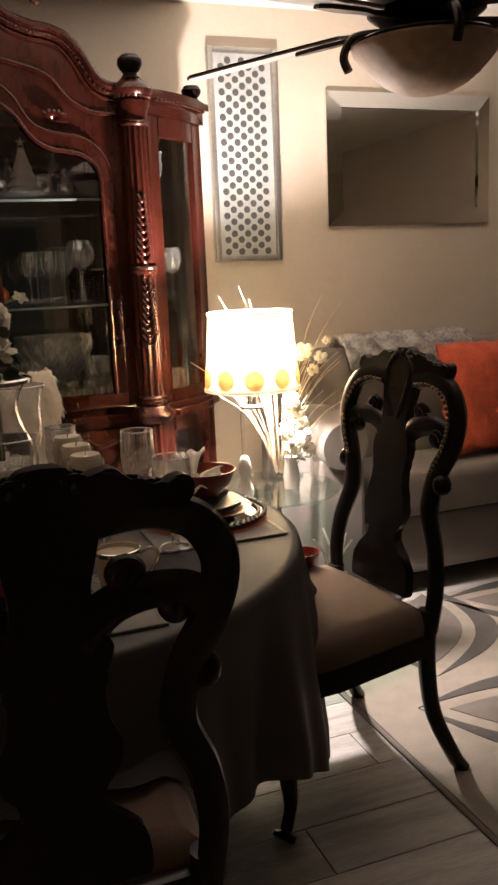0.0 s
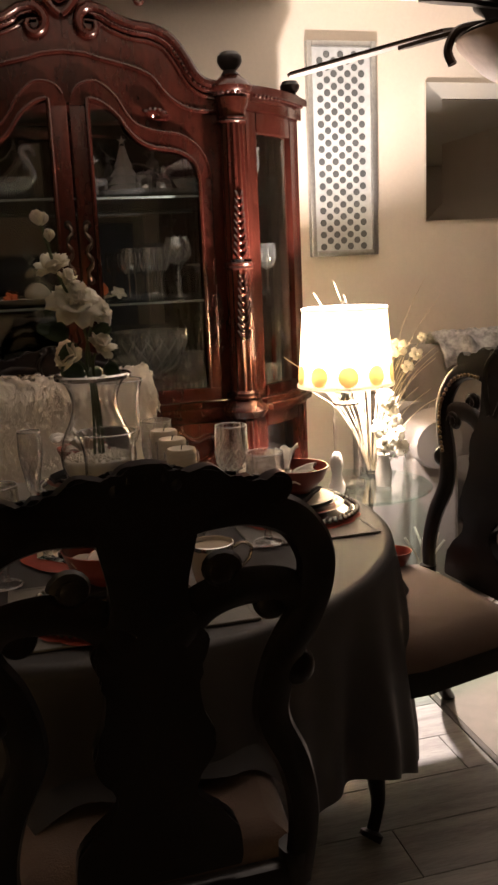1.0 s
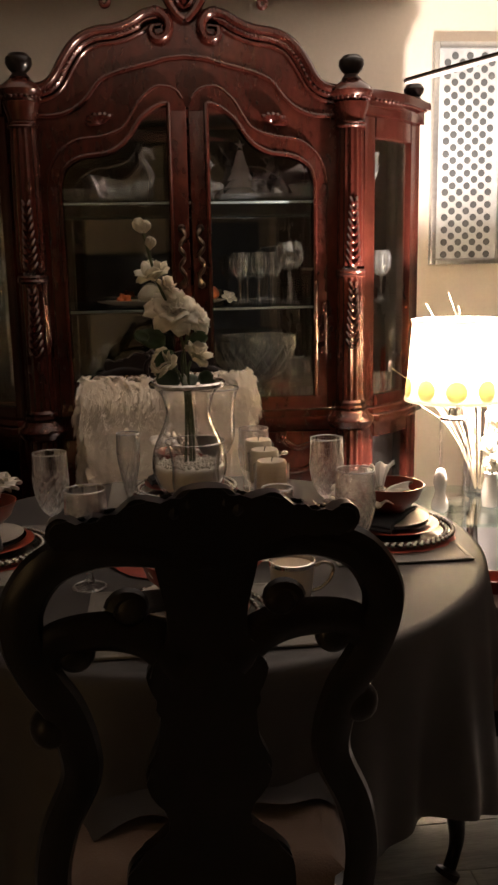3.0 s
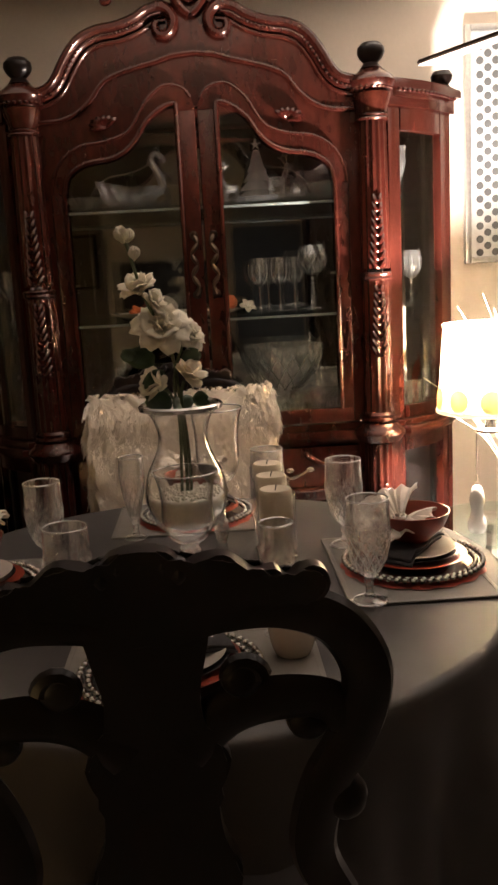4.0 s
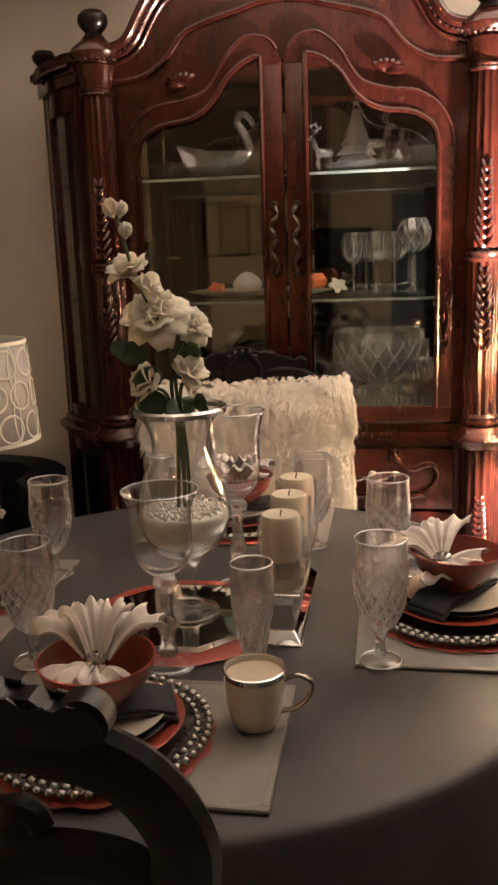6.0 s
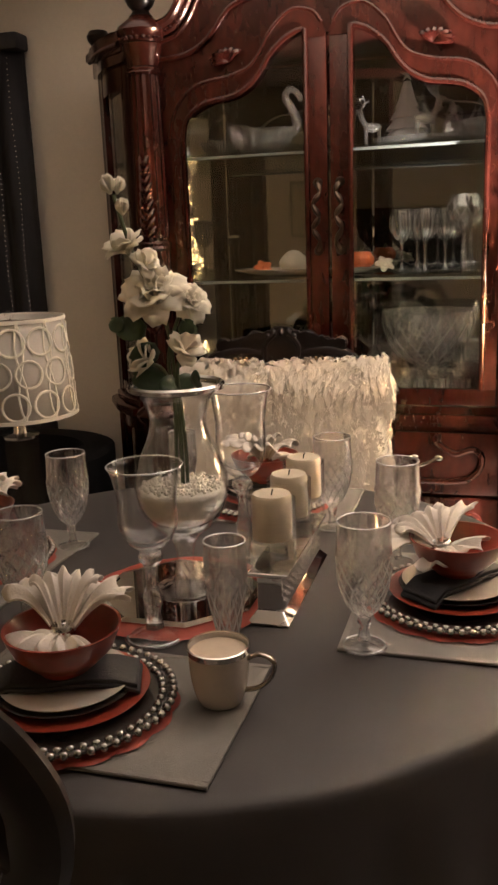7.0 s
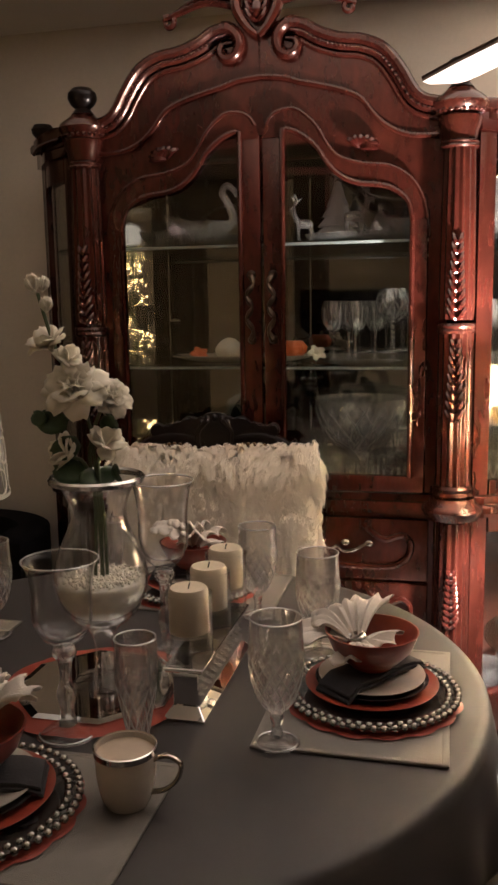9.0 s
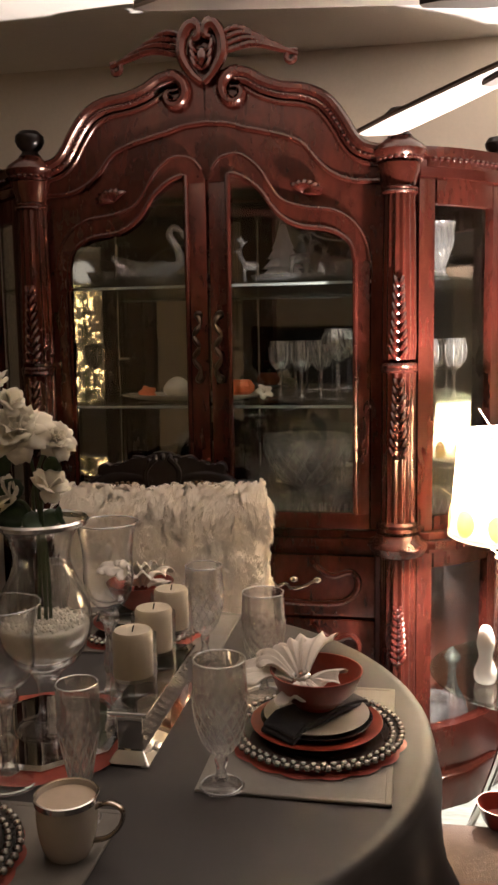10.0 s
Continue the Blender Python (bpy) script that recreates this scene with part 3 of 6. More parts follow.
# canted, glazed wings
for s in (-1, 1):
    wing = part("wing", B(), M_CHERRY, cab)
    a, b = Vector((0.655, 0.055)), Vector((0.885 if s > 0 else 0.835, 0.255))
    ex = 0.0 if s > 0 else -0.05
    dirv = (b - a).normalized()
    out = Vector((dirv.y, -dirv.x))

    def at(t, depth=0.0, bow=0.018):
        p = a + (b - a) * t + out * (depth + bow * math.sin(math.pi * min(max(t, 0), 1)))
        return (s * p.x, p.y)

    def band(t0, t1, d0, d1, z0, z1, bev=0.004, steps=8):
        f = [at(t0 + (t1 - t0) * i / steps, d1) for i in range(steps + 1)]
        k = [at(t0 + (t1 - t0) * i / steps, d0) for i in range(steps + 1)]
        return add_plan(B(), f + k[::-1], z0, z1, bev)

    for t0, t1 in ((-0.12, 0.07), (0.87, 1.10)):
        part("upper_stile", band(t0, t1, -0.02, 0.014, 0.92, 2.03, 0.003, 4), M_CHERRY, wing)
        part("lower_stile", band(t0, t1, -0.02, 0.014, 0.11, 0.86, 0.003, 4), M_CHERRY, wing)
    part("top_rail", band(0.1, 0.9, -0.02, 0.012, 1.925, 2.03), M_CHERRY, wing)
    part("bottom_rail", band(0.1, 0.9, -0.02, 0.012, 0.92, 0.965), M_CHERRY, wing)
    part("frieze", band(-0.14, 1.14, -0.02, 0.026, 2.0, 2.055), M_CHERRY_DK, wing)
    part("cornice", band(-0.16, 1.2, -0.03, 0.044, 2.055, 2.085, 0.010), M_CHERRY, wing)
    bm = B()
    for k in range(16):
        p = at(1.08 * k / 15, 0.040)
        add_ball(bm, (p[0], p[1], 2.05), 0.0075, u=8, v=6)
    tagged(part("cornice_beads", bm, M_CHERRY_DK, wing), kind="stuff")
    part("wing_pane", band(0.06, 0.88, -0.004, 0.0, 0.955, 1.935, 0), M_PANE, wing, "clear bowed glass pane", smooth=False, shadow=False)
    part("lower_pane", band(0.06, 0.88, -0.004, 0.0, 0.26, 0.82, 0), M_PANE, wing, "clear bowed glass pane", smooth=False, shadow=False)
    part("lower_top_rail", band(0.1, 0.9, -0.02, 0.012, 0.80, 0.86), M_CHERRY, wing)
    part("apron", band(-0.1, 1.1, -0.02, 0.022, 0.10, 0.265, 0.014), M_CHERRY, wing)
    part("side_pane", add_box(B(), min(s * (0.900 + ex), s * (0.904 + ex)), max(s * (0.900 + ex), s * (0.904 + ex)), 0.28, 0.47, 0.93, 2.03), M_PANE, wing, "clear glass side", smooth=False, shadow=False)
    part("side_post", add_box(B(), min(s * (0.885 + ex), s * (0.915 + ex)), max(s * (0.885 + ex), s * (0.915 + ex)), 0.455, 0.50, 0.11, 2.03, 0.003), M_CHERRY, wing)
    part("lower_side", add_box(B(), min(s * (0.890 + ex), s * (0.915 + ex)), max(s * (0.890 + ex), s * (0.915 + ex)), 0.25, 0.49, 0.11, 0.86), M_CHERRY, wing)
    p = at(0.93, 0.012)
    part("wing_finial", add_lathe(B(), [(0.0, 2.083), (0.034, 2.086), (0.024, 2.096), (0.037, 2.112), (0.040, 2.126), (0.03, 2.142), (0.0, 2.148)], 20, (p[0], p[1], 0)), M_EBONY, wing, "dark turned finial")

# ---- dining table, cloth ----
TX, TY, TZ, TR = 0.575, 2.355, 0.765, 0.742
table = thing("dining_table", "round pedestal dining table under a grey cloth", "table", (TX, TY, 0))
part("tabletop", add_lathe(B(), [(0.0, 0.70), (0.70, 0.70), (0.72, 0.72), (0.722, 0.75), (0.71, 0.757), (0.0, 0.758)], 64), M_EBONY, table)
part("pedestal", add_lathe(B(), [(0.0, 0.09), (0.16, 0.10), (0.13, 0.16), (0.07, 0.24), (0.09, 0.4), (0.07, 0.55), (0.14, 0.66), (0.30, 0.70), (0.0, 0.70)], 28), M_EBONY, table)
for k in range(4):
    a = radians(45 + 90 * k - 12)
    foot = [(math.cos(a) * r, math.sin(a) * r, z) for r, z in ((0.08, 0.16), (0.22, 0.15), (0.36, 0.09), (0.46, 0.035), (0.50, 0.03))]
    part("foot", add_tube(B(), glide(foot), 0.03, 10), M_EBONY, table)

cloth = thing("tablecloth", "dark grey satin cloth draped over the round table in soft folds", "tablecloth", (TX, TY, 0))


def drape(a, z):
    """How far the hanging cloth stands off, by angle and height."""
    down = min(1.0, max(0.0, (TZ - 0.02 - z) / 0.4))
    wob = 0.5 * math.sin(9 * a + 0.7) + 0.32 * math.sin(17 * a + 2.1) + 0.25 * math.sin(5 * a + 4.2)
    return 1.0 + down * (0.018 + 0.055 * wob + 0.018 * math.sin(31 * a + 1.3))


bm = B()
n = 288
prof = [(0.0, 0.7655), (0.2, 0.7655), (0.45, 0.7655), (0.64, 0.7652), (TR - 0.022, 0.7648), (TR - 0.007, 0.7625), (TR + 0.001, 0.755), (TR + 0.005, 0.740), (TR + 0.008, 0.715)]
prof += [(TR + 0.010 + 0.001 * i, 0.69 - 0.0345 * i) for i in range(13)]
add_lathe(bm, prof, n, wave=drape)
for v in bm.verts:
    if v.co.z < 0.70:
        a = math.atan2(v.co.y, v.co.x)
        low = 0.5 + 0.5 * math.cos(4 * (a - radians(-22)))
        hem = 0.34 - 0.16 * low ** 2
        bulge = math.exp(-((a + radians(12)) / 0.16) ** 2) * math.exp(-((v.co.z - 0.585) / 0.075) ** 2)
        tuck = max(0.9 * math.exp(-(a / 0.30) ** 4), math.exp(-((a - radians(90)) / 0.42) ** 4)) * min(1.0, max(0.0, (0.66 - v.co.z) / 0.12))
        k = 1 + 0.065 * bulge - 0.33 * tuck * (1 - bulge)
        v.co.x, v.co.y = v.co.x * k, v.co.y * k
        v.co.z = 0.70 - (0.70 - v.co.z) / (0.70 - 0.276) * (0.70 - hem)
        # where it falls on the near chair's seat it lies in a soft heap
        rest = math.exp(-((a + radians(90)) / 0.36) ** 6)
        left_over = max(0.0, 0.556 - v.co.z) * rest
        v.co.z += left_over * 0.98
        spread = 1 + left_over * (0.22 + 0.10 * math.sin(14 * a))
        v.co.x, v.co.y = v.co.x * spread, v.co.y * spread
part("drape", bm, M_CLOTH, cloth)

# ---- dining chairs ----
def dining_chair(label):
    ch = thing("dining_chair", label, "chair", group="chairs round the table")
    by = -0.235
    seat = B()
    add_plan(seat, [(-0.225, -0.215), (0.225, -0.215), (0.262, 0.10), (0.25, 0.235), (0.15, 0.268), (-0.15, 0.268), (-0.25, 0.235), (-0.262, 0.10)], 0.435, 0.512, 0.042)
    bmesh.ops.subdivide_edges(seat, edges=[e for e in seat.edges if e.calc_length() > 0.15], cuts=6, use_grid_fill=True)
    for v in seat.verts:
        if v.co.z > 0.505:
            v.co.z += 0.034 * max(0.0, 1 - (v.co.x / 0.25) ** 2) * max(0.0, 1 - ((v.co.y - 0.02) / 0.26) ** 2)
    part("seat", seat, M_SEAT, ch, "brown upholstered seat")
    part("seat_frame", add_plan(B(), [(-0.232, -0.225), (0.232, -0.225), (0.27, 0.10), (0.258, 0.242), (0.155, 0.276), (-0.155, 0.276), (-0.258, 0.242), (-0.27, 0.10)], 0.375, 0.437, 0.010), M_EBONY, ch)
    for s in (-1, 1):
        leg = glide([(s * 0.235, 0.225, 0.42), (s * 0.258, 0.25, 0.33), (s * 0.245, 0.243, 0.2), (s * 0.225, 0.225, 0.09), (s * 0.24, 0.25, 0.03), (s * 0.245, 0.262, 0.012)], 6)
        part("front_leg", add_tube(B(), leg, [0.036 - 0.020 * min(1, i / 20) + (0.014 if i > 24 else 0) for i in range(len(leg))], 10), M_EBONY, ch)
        leg = glide([(s * 0.215, by + 0.005, 0.50), (s * 0.212, by + 0.01, 0.36), (s * 0.215, by - 0.01, 0.2), (s * 0.235, by - 0.065, 0.06), (s * 0.245, by - 0.095, 0.012)], 6)
        part("rear_leg", add_tube(B(), leg, [0.027 - 0.008 * i / len(leg) for i in range(len(leg))], 10), M_EBONY, ch)
        # side post: up from the seat, in at the waist, out round the loop to the crest
        pts = [(s * 0.215, 0.44), (s * 0.228, 0.56), (s * 0.212, 0.66), (s * 0.178, 0.745), (s * 0.176, 0.80), (s * 0.192, 0.865), (s * 0.217, 0.915), (s * 0.235, 0.97), (s * 0.234, 1.025), (s * 0.200, 1.080), (s * 0.142, 1.104), (s * 0.08, 1.102), (s * 0.03, 1.09)]
        lean = lambda z: by - 0.10 * max(0.0, (z - 0.45) / 0.7) ** 1.4
        line = glide([(x, lean(z), z) for x, z in pts], 5)
        rad = [0.024 + 0.006 * math.sin(math.pi * i / (len(line) - 1)) for i in range(len(line))]
        part("side_post", add_tube(B(), line, rad, 10, 0.72), M_EBONY, ch)
        bm = B()
        add_ball(bm, (s * 0.212, lean(0.84), 0.838), 0.031, (0.9, 0.8, 1.0))
        part("post_knuckle", bm, M_EBONY, ch)
        inner_line = glide([(x * 0.955, lean(z) + 0.024, z - 0.012 if z > 1.0 else z) for x, z in pts[5:-1]], 8)
        bm = B()
        for i, p in enumerate(inner_line[::2]):
            add_ball(bm, p, 0.0062, (1, 0.8, 1), 8, 6)
        part("rope_moulding", bm, M_GILT, ch, "gilded rope moulding")
        # scrolled arm between the splat and the loop
        arm = glide([(s * 0.03, lean(0.95), 0.925), (s * 0.075, lean(0.96), 0.966), (s * 0.13, lean(0.97), 0.982), (s * 0.19, lean(0.98), 0.976), (s * 0.22, lean(0.97), 0.945)], 6)
        part("back_arm", add_tube(B(), arm, [0.032 - 0.0003 * i for i in range(len(arm))], 10, 0.45), M_EBONY, ch)
        bm = B()
        for cx, cz, r0 in ((0.098, 1.014, 0.022), (0.172, 0.950, 0.024)):
            add_ball(bm, (s * cx, lean(cz), cz), r0 * 1.05, (1, 0.55, 1))
            add_tube(bm, [(s * (cx + (r0 - 0.0011 * q) * math.cos(0.42 * q)), lean(cz) + 0.002, cz + (r0 - 0.0011 * q) * math.sin(0.42 * q)) for q in range(20)], [0.013 - 0.0003 * q for q in range(20)], 8)
        part("arm_scroll", bm, M_EBONY, ch)
    cr = [(q.x, q.y) for q in glide([(0.0, 1.186, 0), (0.028, 1.182, 0), (0.044, 1.166, 0), (0.062, 1.170, 0), (0.086, 1.174, 0), (0.104, 1.160, 0), (0.118, 1.150, 0), (0.138, 1.153, 0), (0.150, 1.141, 0), (0.162, 1.148, 0), (0.178, 1.154, 0), (0.192, 1.144, 0), (0.194, 1.124, 0), (0.176, 1.106, 0), (0.12, 1.098, 0), (0.06, 1.080, 0), (0.0, 1.070, 0)], 3)]
    bm = add_poly(B(), cr[:-1] + [(-x, z) for x, z in cr[::-1][:-1]], -0.020, 0.020)
    bmesh.ops.bevel(bm, geom=[e for e in bm.edges if abs(e.verts[0].co.y - e.verts[1].co.y) < 1e-6], offset=0.009, segments=3, affect="EDGES", clamp_overlap=True)
    for v in bm.verts:
        if abs(v.co.y) > 0.01 and v.co.z > 1.09:
            v.co.y *= 0.8
    for v in bm.verts:
        v.co.y += lean(v.co.z)
    part("crest", bm, M_EBONY, ch)
    half = glide([(0.075, 1.13), (0.062, 1.06), (0.052, 1.0), (0.060, 0.95), (0.082, 0.91), (0.066, 0.86), (0.070, 0.80), (0.088, 0.75), (0.078, 0.70), (0.052, 0.665), (0.075, 0.63), (0.115, 0.59), (0.125, 0.53), (0.12, 0.50)], 4)
    half = [(q[0], q[1]) for q in half]
    bm = B()
    add_poly(bm, half + [(-x, z) for x, z in half[::-1]], -0.014, 0.014)
    bmesh.ops.bevel(bm, geom=[e for e in bm.edges if abs(e.verts[0].co.y - e.verts[1].co.y) < 1e-6], offset=0.005, segments=2, affect="EDGES", clamp_overlap=True)
    for v in bm.verts:
        v.co.y += lean(v.co.z)
    part("splat", bm, M_EBONY, ch)
    bm = B()
    for s in (-1, 1):
        add_tube(bm, glide([(s * 0.012, lean(1.02) + 0.016, 0.99), (s * 0.04, lean(1.08) + 0.02, 1.06), (s * 0.05, lean(1.13) + 0.016, 1.125), (s * 0.02, lean(1.16) + 0.016, 1.165)], 6), 0.009, 7)
    for k in range(5):
        a = radians(-60 + 30 * k)
        add_ball(bm, (0.045 * math.sin(a), lean(1.15), 1.140 + 0.030 * math.cos(a)), 0.016, (0.8, 1.3, 1.0), 10, 7)
    part("crest_shell", bm, M_EBONY, ch)
    bm = add_box(B(), -0.20, 0.20, by - 0.016, by + 0.016, 0.425, 0.478, 0.010)
    part("shoe_rail", bm, M_EBONY, ch)
    return ch


near_chair = dining_chair("dark carved wooden dining chair with a pierced splat back")
near_chair.matrix_basis = pose(0.556, 1.625, 0, 0, 0, 1.5) @ Matrix.Diagonal((1.03, 1.0, 1.0, 1.0))
side_chair = copy_thing(near_chair, pose(1.380, 2.272, 0, 0, 0, 97.4))
tagged(side_chair, "dark carved wooden dining chair with brown seat, beside the rug")
far_chair = copy_thing(near_chair, pose(0.57, 2.985, 0, 0, 0, 188))
tagged(far_chair, "dark carved dining chair under a cream fur throw")

# fur throw over the far chair's back
fur = thing("fur_throw", "shaggy cream faux fur throw hung over the chair back", "throw", (0.545, 3.255, 0.018), 10)
bm = add_box(B(), -0.305, 0.305, -0.070, 0.070, 0.60, 1.055, 0.06, 5)
bmesh.ops.subdivide_edges(bm, edges=bm.edges[:], cuts=3, use_grid_fill=True)
for v in bm.verts:
    v.co.z += 0.014 * (v.co.x / 0.3) ** 2 * (1 if v.co.z > 0.9 else 0)
    v.co.y += 0.012 * math.sin(v.co.x * 23 + v.co.z * 17)
part("throw_body", bm, M_FUR, fur)
rng = random.Random(4)
verts, faces = [], []
for i in range(4600):
    k = rng.random()
    u = rng.uniform(-0.30, 0.30)
    if k < 0.58:
        root, face_n = Vector((u, -0.070, rng.uniform(0.62, 1.045))), Vector((0, -1, 0))
    elif k < 0.82:
        a = rng.uniform(0.1, 2.2)
        root, face_n = Vector((u, -0.055 * math.cos(a) - 0.01, 1.005 + 0.056 * math.sin(a) + 0.014 * (u / 0.3) ** 2)), Vector((0, -math.cos(a), math.sin(a)))
    else:
        s = 1 if rng.random() < 0.65 else -1
        root, face_n = Vector((s * 0.300, rng.uniform(-0.065, 0.05), rng.uniform(0.62, 1.04))), Vector((s, -0.35, 0))
    flow = noise.noise_vector(root * 7)
    fine_flow = noise.noise_vector(root * 28)
    # down along the surface, parted in locks
    lay = Vector((0, 0, -1)) - face_n * -face_n.z
    if lay.length < 0.3:
        lay = Vector((0, -1, 0)) + face_n * face_n.y
    d = lay.normalized() * 0.9 + Vector((flow.x * 0.7 + fine_flow.x * 0.6, 0, 0.2 * fine_flow.z)) + face_n * (0.16 if face_n.z > 0.3 else 0.26 + 0.2 * fine_flow.y)
    d.normalize()
    reach = rng.uniform(0.045, 0.085) * (0.7 if abs(face_n.x) > 0.5 else 1.0)
    tip = root + d * reach + Vector((0, 0, -0.012)) + face_n * 0.004
    side = d.cross(face_n)
    side = side.normalized() if side.length > 1e-4 else Vector((1, 0, 0))
    for q in range(11):
        base = root + side * rng.uniform(-0.011, 0.011) + d * rng.uniform(-0.012, 0.012)
        end = tip + side * rng.uniform(-0.0045, 0.0045) + d * rng.uniform(-0.016, 0.006)
        mid = base.lerp(end, 0.5) + face_n * rng.uniform(0.006, 0.013)
        w = side * rng.uniform(0.0010, 0.0019)
        b = len(verts)
        verts += [base - w, base + w, mid + w * 0.9, mid - w * 0.9, end]
        faces += [(b, b + 1, b + 2, b + 3), (b + 3, b + 2, b + 4)]
me = bpy.data.meshes.new("pile")
me.from_pydata([tuple(v) for v in verts], [], faces)
me.materials.append(M_FUR)
pile = new("pile", me)
pile.parent = fur
tagged(pile, "long matted cream pile", kind="stuff")

# ---- place settings ----
TOP = 0.767
mat_src = thing("placemat", "silver-grey woven placemat under the dishes", "placemat", group="placemats")
part("woven_sheet", add_box(B(), -0.235, 0.235, -0.165, 0.165, 0.0, 0.004, 0.0015), M_MAT, mat_src)
for x0, x1, y0, y1 in ((-0.234, 0.234, -0.164, -0.154), (-0.234, 0.234, 0.154, 0.164), (-0.234, -0.224, -0.1535, 0.1535), (0.224, 0.234, -0.1535, 0.1535)):
    part("hem", add_box(B(), x0, x1, y0, y1, 0.0042, 0.0052, 0.0004, 1), M_MAT, mat_src)

dish = thing("scalloped_underplate", "thin coral red scalloped underplate", "plate", group="underplates")
part("plate_body", add_lathe(B(), [(0, 0.0), (0.155, 0.0), (0.163, 0.003), (0.155, 0.006), (0, 0.006)], 96, wave=lambda a, z: 1 + 0.045 * abs(math.sin(8 * a))), M_CORAL, dish)

charger = thing("beaded_charger", "clear glass charger plate with a rim of glass beads", "charger plate", group="beaded chargers")
part("charger_plate", add_lathe(B(), [(0, 0.004), (0.11, 0.004), (0.158, 0.010), (0.160, 0.014), (0.11, 0.008), (0, 0.008)], 64), M_SMOKE, charger, "dark smoked glass plate")
bead = None
for ring, count in ((0.160, 56), (0.143, 50)):
    for k in range(count):
        a = math.tau * (k + (0.5 if ring < 0.15 else 0)) / count
        m = pose(ring * math.cos(a), ring * math.sin(a), 0.014 if ring > 0.15 else 0.012)
        if bead is None:
            bead = part("bead", add_ball(B(), (0, 0, 0), 0.0068, u=10, v=7), M_PEARL, charger)
            bead.matrix_basis = m
        else:
            share("bead", bead, charger, m)

plate = thing("dinner_plate", "glazed red stoneware dinner plate", "plate", group="dinner plates")
part("plate_body", add_lathe(B(), [(0, 0), (0.08, 0), (0.080, 0.004), (0.122, 0.012), (0.125, 0.015), (0.120, 0.016), (0.083, 0.008), (0, 0.007)], 64), M_RED, plate)

nap = thing("folded_napkin", "folded charcoal cloth napkin laid over the plate", "napkin", group="charcoal napkins")
bm = B()
for k, (w, h) in enumerate(((0.165, 0.043), (0.158, 0.040))):
    add_box(bm, -w / 2 - 0.03, w / 2 + 0.03, -h, h * 0.9, 0.003 + 0.007 * k, 0.010 + 0.007 * k, 0.003)
bmesh.ops.subdivide_edges(bm, edges=[e for e in bm.edges if e.calc_length() > 0.05], cuts=6, use_grid_fill=True)
for v in bm.verts:
    over = max(0.0, abs(v.co.x) - 0.07)
    v.co.z -= over * over * 9.0
    v.co.z += 0.002 * math.sin(v.co.x * 60) + 0.002 * math.sin(v.co.y * 45 + 1)
part("cloth_fold", bm, M_NAPDK, nap)

salad = thing("salad_plate", "small white china plate", "plate", group="white plates")
part("plate_body", add_lathe(B(), [(0, 0), (0.06, 0), (0.065, 0.003), (0.098, 0.010), (0.100, 0.013), (0.096, 0.013), (0.062, 0.006), (0, 0.006)], 56), M_WHITE, salad)

black = thing("black_plate", "small glossy black plate under the white one", "plate", group="black plates")
part("plate_body", add_lathe(B(), [(0, 0), (0.06, 0), (0.066, 0.004), (0.104, 0.012), (0.106, 0.015), (0.102, 0.016), (0.064, 0.008), (0, 0.007)], 56), M_BLACKCHINA, black)

bowl = thing("soup_bowl", "glazed red stoneware bowl", "bowl", group="red bowls")
part("bowl_body", add_lathe(B(), [(0, 0), (0.038, 0), (0.040, 0.006), (0.052, 0.014), (0.074, 0.036), (0.086, 0.066), (0.088, 0.070), (0.084, 0.070), (0.071, 0.038), (0.049, 0.018), (0, 0.012)], 48), M_RED, bowl)

flower = thing("napkin_flower", "cream napkin pleated into a fan flower in the bowl", "napkin", group="cream napkins")


def fan(radius, a0, a1, pleats, lift, z, wav, droop, seed):
    """A soft pleated fan from the ring outwards."""
    bm = B()
    r_ = random.Random(seed)
    rows, cols = 8, pleats * 6
    tops = [r_.uniform(0.86, 1.08) for _ in range(pleats + 2)]
    grid = []
    for i in range(rows + 1):
        u = i / rows
        line = []
        for j in range(cols + 1):
            q = j / 6
            k = int(q)
            full = tops[k] + (tops[k + 1] - tops[k]) * (q - k)
            rr = 0.009 + (radius * full * (1 - 0.10 * math.cos(math.tau * q)) - 0.009) * u
            a = a0 + (a1 - a0) * j / cols
            up = wav * u ** 0.7 * math.sin(math.tau * q) + 0.003 * math.sin(7 * a + 3 * u)
            line.append(bm.verts.new((rr * math.cos(a), rr * math.sin(a), z + lift * math.sin(1.9 * u) - droop * u * u + up)))
        grid.append(line)
    for i in range(rows):
        for j in range(cols):
            bm.faces.new((grid[i][j], grid[i][j + 1], grid[i + 1][j + 1], grid[i + 1][j]))
    return bm


for nm, args in (("back_fan", (0.100, radians(-15), radians(165), 8, 0.060, 0.052, 0.0085, 0.0, 1)), ("front_fan", (0.072, radians(180), radians(320), 5, 0.018, 0.050, 0.010, 0.012, 2)), ("upper_fan", (0.070, radians(20), radians(150), 6, 0.072, 0.058, 0.008, 0.0, 3)), ("tail_fold", (0.062, radians(195), radians(255), 2, 0.012, 0.060, 0.007, 0.020, 4))):
    ob = part(nm, fan(*args), M_CREAM, flower)
    th = ob.modifiers.new("thick", "SOLIDIFY")
    th.thickness = 0.0016
bm = add_lathe(B(), [(0.016, 0.045), (0.019, 0.052), (0.019, 0.066), (0.015, 0.072), (0.012, 0.066), (0.012, 0.05), (0.016, 0.045)], 20)
part("napkin_ring", bm, M_SILVER, flower, "silver mesh napkin ring")

